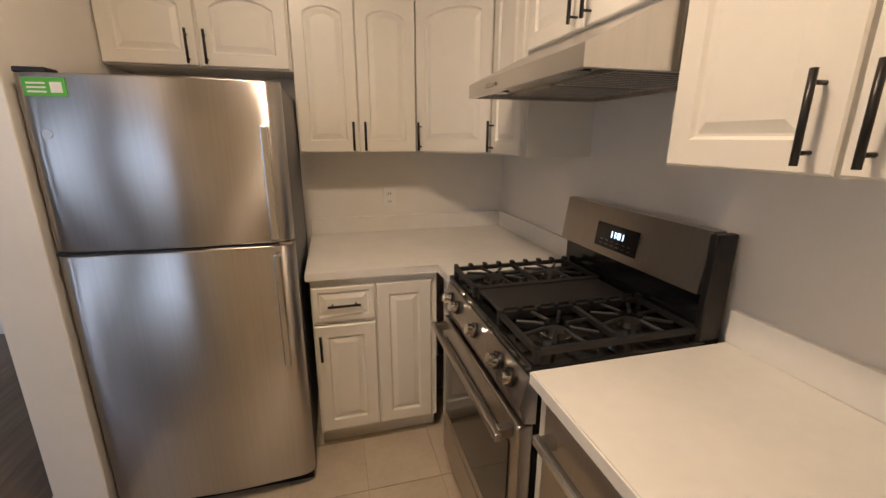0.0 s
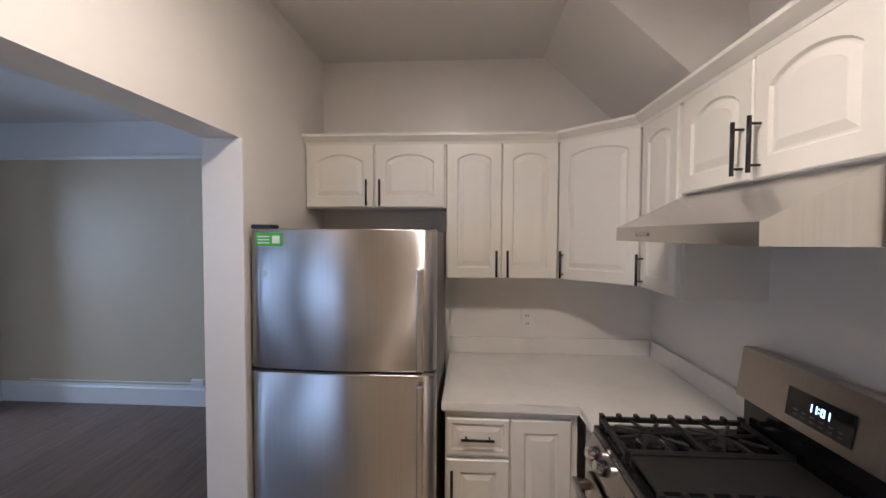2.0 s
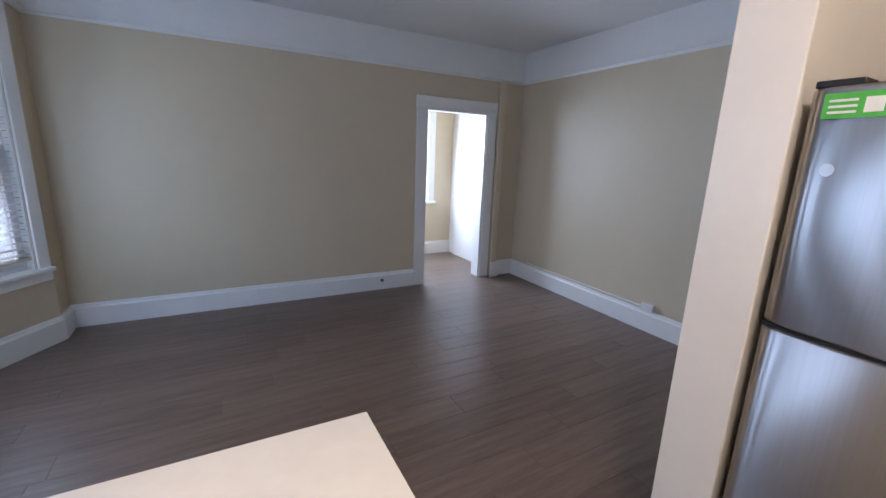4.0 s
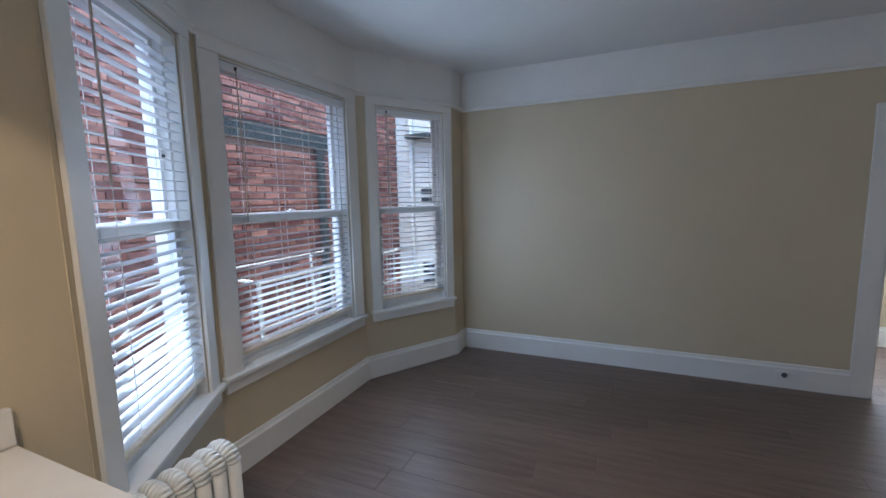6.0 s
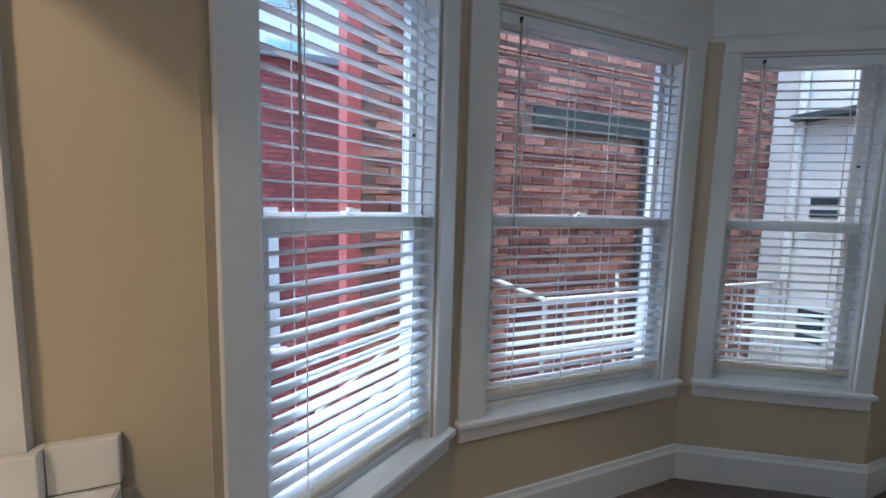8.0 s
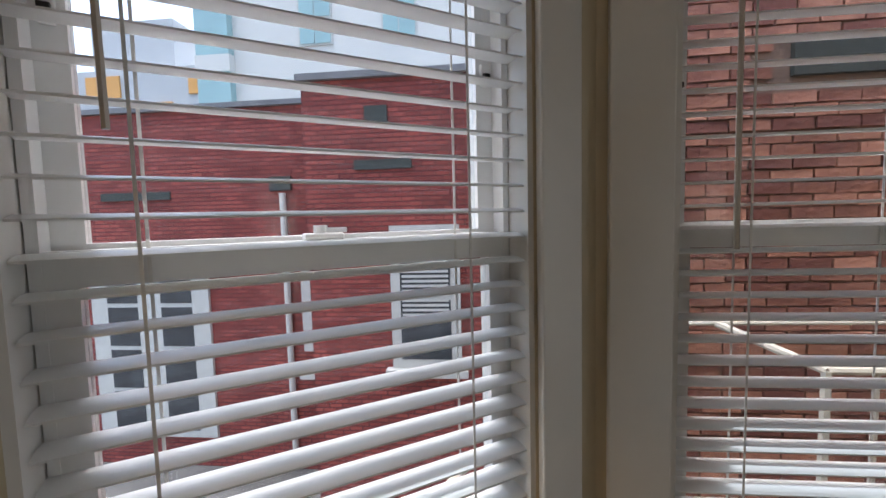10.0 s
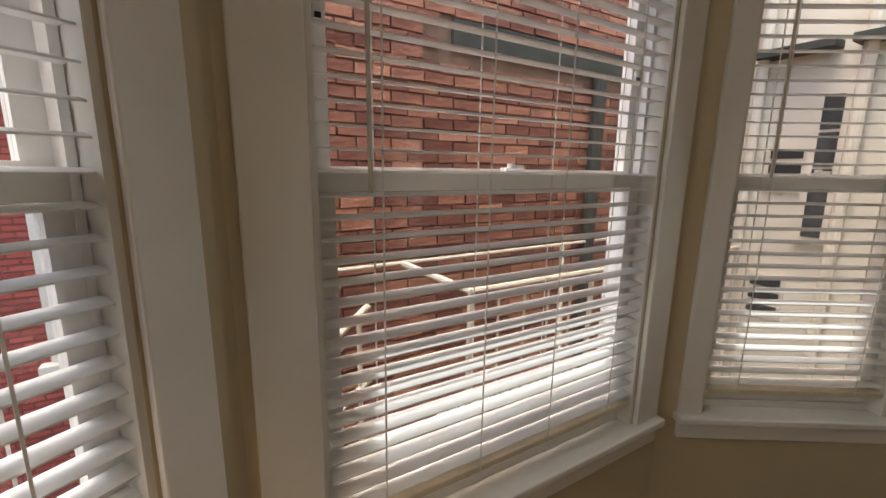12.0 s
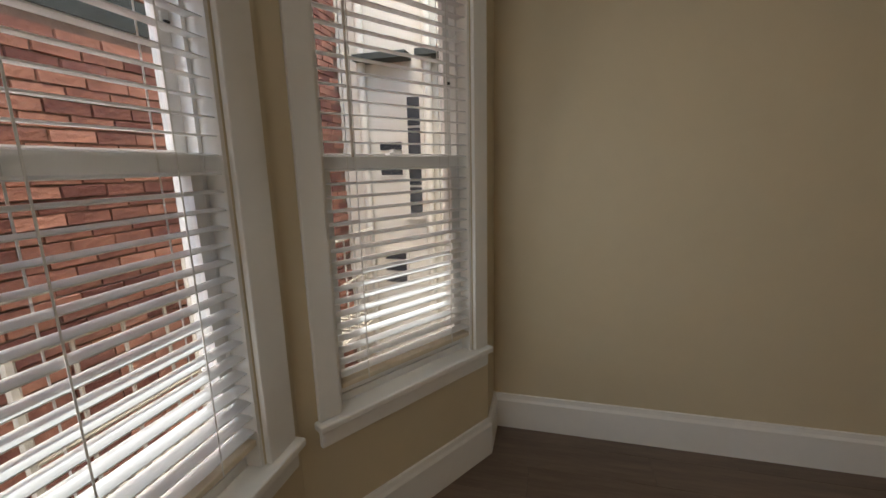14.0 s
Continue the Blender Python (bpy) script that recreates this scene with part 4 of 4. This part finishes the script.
for i in range(RN):
    part("section", loop_section(RXE + i * RP), M_RAD, rad, smooth=True)

# ---------------- outside ----------------
structure("ground", B(-300, 300, -300, 300, -3.3, -3.2), M_GROUND, "grey concrete yard reaching far off", "ground")
BY, BX0, BX1, BZ0, BZ1 = -2.02, -6.7, -2.08, -3.2, 5.2
brick_wall = structure("brick_wall", B(BX0, BX1, BY - 0.35, BY, BZ0, BZ1), M_MORTAR, "old red brick wall across the light well", "wall")
tagged(part("wall_edge", B(BX1, BX1 + 0.10, BY - 0.35, BY + 0.012, BZ0, BZ1), M_PINK), "red-painted brick wall corner", "wall", kind="structure")
tagged(part("lintel", B(-5.1, -3.5, BY, BY + 0.03, 2.13, 2.30), M_LINTEL), "grey-green timber lintel set in the brick wall", "lintel")
tagged(part("drain_pipe", R((-4.75, BY + 0.07, -3.2), (-4.75, BY + 0.07, 2.13), 0.05, 12), M_LINTEL), "dark drain pipe on the brick wall", "pipe")
structure("stucco_wall", B(-6.95, -6.701, -2.4, 4.0, -3.2, 7.0), M_STUCCO, "pale stucco house wall closing the light well", "wall")
for y, z0, z1, wdt in ((-1.18, 0.90, 2.10, 0.13),):
    w = thing("outside_window", -6.7, y, z0, label="narrow dark window in the pale stucco wall", category="window", kind="structure")
    part("frame", B(-6.70, -6.655, y - wdt / 2 - 0.05, y + wdt / 2 + 0.05, z0 - 0.05, z1 + 0.05), M_STUCCO, w)
    n = 4
    for j in range(n):
        a = z0 + (z1 - z0) * j / n
        part("pane", B(-6.655, -6.645, y - wdt / 2, y + wdt / 2, a + 0.012, a + (z1 - z0) / n - 0.012), M_DARKPANE, w)
for z in (1.28, 0.10):
    v = thing("wall_vent", -6.7, -1.45, z, label="small dark louvred vent in the stucco wall", category="vent")
    part("frame", B(-6.70, -6.68, -1.60, -1.30, z, z + 0.42), M_STUCCO, v)
    for j in range(3):
        part("slot", B(-6.68, -6.672, -1.57, -1.33, z + 0.04 + j * 0.13, z + 0.12 + j * 0.13), M_DARKPANE, v)
for y in (-1.72, -1.02, -0.45):
    tagged(part("stucco_pipe", R((-6.63, y, -3.2), (-6.63, y, 6.5), 0.045, 12), M_STUCCO), "painted drain pipe on the stucco wall", "pipe")
tagged(part("stucco_hood", B(-6.7, -6.5, -1.75, -1.2, 2.44, 2.50), M_LINTEL), "small dark metal hood on the stucco wall", "hood")
tagged(part("stucco_hood", B(-6.7, -6.5, -1.10, -0.82, 2.44, 2.50), M_LINTEL), "small dark metal hood on the stucco wall", "hood")

# fire escape in the light well
fe = thing("fire_escape", -4.6, -1.5, -0.2, label="cream painted steel fire escape with slatted deck and rails", category="fire escape")
FX, FY0, FY1, FZ, FT = (-6.4, -3.40), -1.95, -1.60, -0.15, 0.80
bm = bmesh.new()
for y in (FY0, FY1):
    box(bm, FX[0], FX[1], y - 0.02, y + 0.02, FZ - 0.07, FZ - 0.02)
part("deck_frame", bm, M_RAILING, fe)
n = 34
sl = None
for i in range(n):
    x = FX[0] + (FX[1] - FX[0]) * i / (n - 1)
    if sl is None:
        bm = B(-0.022, 0.022, FY0, FY1, FZ - 0.02, FZ)
        sl = bpy.data.meshes.new("deck_slat")
        bm.to_mesh(sl)
        bm.free()
        sl.materials.append(M_RAILING)
    o = new("deck_slat", sl)
    o.parent = fe
    o.matrix_basis = fe.matrix_basis.inverted() @ pose(x, 0, 0)
part("top_rail", R((FX[0], FY1, FT - 0.02), (FX[1], FY1, FT - 0.02), 0.018, 8), M_RAILING, fe)
part("wall_rail", R((FX[0] + 1.0, FY0 + 0.01, 0.905), (FX[1] + 0.9, FY0 + 0.01, 0.895), 0.012, 8), M_RAILING, fe)
part("bracket_rail", R((-3.14, FY0 + 0.01, 0.895), (FX[1], FY1, FT - 0.02), 0.02, 8), M_RAILING, fe)
part("mid_rail", R((FX[0], FY1, 0.36), (FX[1], FY1, 0.36), 0.014, 8), M_RAILING, fe)
for i in range(16):
    x = FX[1] - (FX[1] - FX[0]) * i / 15
    part("baluster" if i % 5 else "post", R((x, FY1, FZ), (x, FY1, FT - 0.02), 0.009 if i % 5 else 0.02, 6), M_RAILING, fe)
part("brace", R((-4.15, FY1, FZ), (-4.45, FY0 + 0.02, 0.90), 0.018, 8), M_RAILING, fe)
st = thing("fire_escape_stair", -2.6, -1.7, -1.5, label="cream painted steel stair rails running down the light well", category="stair")
for y in (-1.85, -1.45):
    for dz in (0.0, -0.35):
        part("stair_rail", R((-2.75, y, 0.85 + dz), (-1.75, y, 0.05 + dz), 0.016, 8), M_RAILING, st)
for i in range(5):
    x = -2.7 + i * 0.2
    part("stair_post", R((x, -1.45, 0.81 - i * 0.16), (x, -1.45, -1.2 - i * 0.16), 0.011, 6), M_RAILING, st)

# painted brick house behind the yard
house = thing("brick_house", 1, -7, -3.2, label="red-painted brick house with white windows and flat roof", category="house")
HYF, HYB = -6.0, -6.9
part("wall", B(-3.2, 0.80, -9.5, HYF, -3.2, 3.62), M_REDPAINT, house)
part("wall", B(0.80, 7.5, -9.5, HYB, -3.2, 3.55), M_REDPAINT, house)
part("roof", B(-3.25, 0.86, -9.55, HYF + 0.08, 3.62, 3.72), M_ROOFING, house)
part("roof", B(0.86, 7.6, -9.55, HYB + 0.08, 3.55, 3.64), M_ROOFING, house)
part("pipe", R((1.6, HYB + 0.07, -3.0), (1.6, HYB + 0.07, 2.0), 0.06, 10), M_FRAMEOUT, house, "white downpipe")
part("vent_panel", B(1.05, 1.35, HYB, HYB + 0.05, -0.9, 1.1), M_FRAMEOUT, house, "pale boarded panel")


def far_window(x0, x1, z0, z1, y, cols, rows, pad=0.05):
    bm = B(x0 - 0.1, x1 + 0.1, y, y + 0.06, z0 - 0.1, z1 + 0.1)
    w = part("window", bm, M_FRAMEOUT, house, "weathered white window frame")
    for c in range(cols):
        for r in range(rows):
            wx, wz = (x1 - x0) / cols, (z1 - z0) / rows
            part("pane", B(x0 + c * wx + pad, x0 + (c + 1) * wx - pad, y + 0.06, y + 0.07, z0 + r * wz + 0.04, z0 + (r + 1) * wz - 0.04), M_DARKPANE, w, "dark glass")
    return w


w = far_window(-1.50, -0.62, -0.75, 1.28, HYF, 1, 2)
bm = bmesh.new()
for j in range(16):
    box(bm, -1.42, -0.70, HYF + 0.072, HYF + 0.078, -0.1 + j * 0.075, -0.06 + j * 0.075)
part("window_blind", bm, M_FRAMEOUT, w, "half-lowered slatted blind")
part("sill", B(-1.7, -0.42, HYF, HYF + 0.16, -0.98, -0.86), M_FRAMEOUT, house, "white window sill")
far_window(3.25, 5.45, -2.5, 0.80, HYB, 2, 4, 0.24)
part("ledge", B(2.95, 5.75, HYB, HYB + 0.18, 0.92, 1.06), M_FRAMEOUT, house, "weathered wooden ledge over the windows")
part("awning", B(0.9, 1.25, HYB, HYB + 0.5, -1.25, -1.15), M_FRAMEOUT, house, "small white hood")
part("flue", B(-0.55, -0.2, HYF, HYF + 0.06, 2.95, 3.2), M_LINTEL, house, "dark vent hole")
part("slot", B(-0.9, 0.0, HYF, HYF + 0.03, 2.25, 2.40), M_LINTEL, house, "dark timber strip")
part("slot", B(3.8, 5.2, HYB, HYB + 0.03, 1.95, 2.10), M_LINTEL, house, "dark timber strip")
part("flue", B(1.45, 1.85, HYB, HYB + 0.06, 2.05, 2.3), M_LINTEL, house, "dark vent hole")

# towers beyond
tw = thing("tower_block", 6, -22, -3.2, label="pale tower block with teal glazed windows", category="building")
part("wall", B(-14.0, 11.6, -40, -22, -3.2, 34), M_TOWER, tw)
for i in range(5):
    for j in range(5):
        x, z = -12.5 + i * 4.6, 6.6 + j * 4.4
        w = part("window", B(x, x + 1.9, -22, -21.92, z, z + 2.9), M_FRAMEOUT, tw)
        for c in (0, 1):
            for r in (0, 1):
                part("pane", B(x + 0.1 + c * 0.9, x + 0.95 + c * 0.85, -21.92, -21.88, z + 0.1 + r * 1.4, z + 1.35 + r * 1.4), M_TEAL, w)
part("glazed_bay", B(11.6, 13.5, -38, -21.5, -3.2, 30), M_TEAL, tw, "teal glazed corner")
for j in range(8):
    part("floor_band", B(11.55, 13.55, -38.05, -21.45, 3.0 + j * 3.4, 3.9 + j * 3.4), M_TOWER, tw)
ob2 = thing("office_block", 36, -42, -3.2, label="grey and orange panelled office block", category="building")
part("wall", B(24, 62, -60, -42, -3.2, 18.5), M_TOWERGREY, ob2)
part("penthouse", B(32, 42, -58, -44, 18.5, 24.5), M_TOWERGREY, ob2)
for i in range(6):
    part("panel", B(25 + i * 6.0, 29 + i * 6.0, -42, -41.8, 15.5 - (i % 2) * 3, 17.8 - (i % 2) * 3), M_ORANGE, ob2, "orange cladding panel")
    part("window", B(25 + i * 6.0, 29.5 + i * 6.0, -42, -41.9, 12.0 - (i % 2) * 3, 14.0 - (i % 2) * 3), M_TEAL, ob2)

# ---------------- pieces: bricks, floor tiles, planks ----------------


def brick_mesh(w, h, d, seed):
    rnd = random.Random(seed)
    bm = B(-w / 2, w / 2, 0, d, -h / 2, h / 2)
    for v in bm.verts:
        v.co += Vector((rnd.uniform(-0.004, 0.004), rnd.uniform(-0.004, 0.004) if v.co.y > d / 2 else 0, rnd.uniform(-0.004, 0.004)))
    me = bpy.data.meshes.new("brick")
    bm.to_mesh(me)
    bm.free()
    me.materials.append(M_BRICK)
    return me


BW, BH = 0.205, 0.064
variants = [brick_mesh(BW - 0.012, BH - 0.011, 0.018, s) for s in range(8)]
verts, faces = [], []
rnd = random.Random(5)
for row in range(int((BZ1 + 1.4) / BH)):
    z = -1.4 + row * BH + BH / 2
    off = BW / 2 if row % 2 else 0.0
    for col in range(int((BX1 - BX0) / BW)):
        x = BX1 - BW / 2 - off - col * BW
        if x - BW / 2 < BX0:
            continue
        if 2.08 < z < 2.34 and -5.22 < x < -3.38:
            continue
        if -4.25 < x < -2.1 and 0.6 < z < 2.35:
            o = new("brick", rnd.choice(variants))
            o.parent = brick_wall
            o.matrix_basis = pose(x, BY + rnd.uniform(-0.005, 0.004), z, 0, rnd.uniform(-0.8, 0.8), rnd.uniform(-0.6, 0.6))
        else:
            b0 = len(verts)
            hx, hz, d = (BW - 0.012) / 2, (BH - 0.011) / 2, 0.016 + rnd.uniform(-0.005, 0.004)
            for yy in (BY - 0.001, BY + d):
                verts += [(x - hx, yy, z - hz), (x + hx, yy, z - hz), (x + hx, yy, z + hz), (x - hx, yy, z + hz)]
            faces += [tuple(b0 + i for i in q) for q in ((4, 7, 6, 5), (0, 1, 5, 4), (1, 2, 6, 5), (2, 3, 7, 6), (3, 0, 4, 7))]
me = bpy.data.meshes.new("brickwork")
me.from_pydata(verts, [], faces)
me.materials.append(M_BRICKS)
bm = bmesh.new()
bm.from_mesh(me)
bmesh.ops.recalc_face_normals(bm, faces=bm.faces)
bm.to_mesh(me)
bm.free()
o = new("brickwork", me)
o.parent = brick_wall
tagged(o, "old red bricks", kind="stuff")

TS = 0.325
kf = structure("floor_kitchen", B(KW1, KE, KS, KN, -0.0115, -0.004), M_GROUT, "beige ceramic tile floor of the kitchen", "floor")
bm = B(0.0015, TS - 0.0015, 0.0015, TS - 0.0015, -0.004, 0.0, bev=0.001)
tile = bpy.data.meshes.new("tile")
bm.to_mesh(tile)
bm.free()
tile.materials.append(M_TILE)
for i in range(-4, 4):
    for j in range(-7, 4):
        x, y = 0.065 + i * TS, 2.125 + j * TS
        if x + TS < KW1 + 0.02 or y + TS < KS:
            continue
        o = new("tile", tile)
        o.parent = kf
        o.matrix_basis = pose(x, y, 0)

lf = structure("floor_living", B(-6.0, KW1 - 0.002, -0.07, NY + 0.1, -0.0115, -0.006), M_SUB, "dark brown laminate plank floor", "floor")
PW, PL = 0.185, 1.22
rnd = random.Random(9)
plank_meshes = {}
for i in range(28):
    x = KW1 - 0.002 - (i + 1) * PW
    if x < -6.0:
        break
    xm = x + PW / 2
    if xm > BAY[0][0] or xm < WX:
        ys = -0.09
    elif BAY[2][0] < xm < BAY[1][0]:
        ys = -0.60
    else:
        cx_ = min(abs(x - (-2.855)), abs(x + PW - (-2.855)))
        ys = -0.60 + max(0, cx_ - 0.68) * 0.636 - 0.02
    if xm < BAY[3][0]:
        ys = -0.09
    y = ys
    first = True
    while y < NY + 0.05:
        ln = PL * rnd.uniform(0.25, 1.0) if first else PL
        first = False
        ln = min(ln, NY + 0.06 - y)
        key = round(ln, 3)
        if key not in plank_meshes:
            bm = B(0.0007, PW - 0.0007, 0.0007, ln - 0.0007, -0.006, 0.0, bev=0.0012)
            me = bpy.data.meshes.new("plank")
            bm.to_mesh(me)
            bm.free()
            me.materials.append(M_PLANK)
            plank_meshes[key] = me
        o = new("plank", plank_meshes[key])
        o.parent = lf
        o.matrix_basis = pose(x, y, 0)
        y += ln
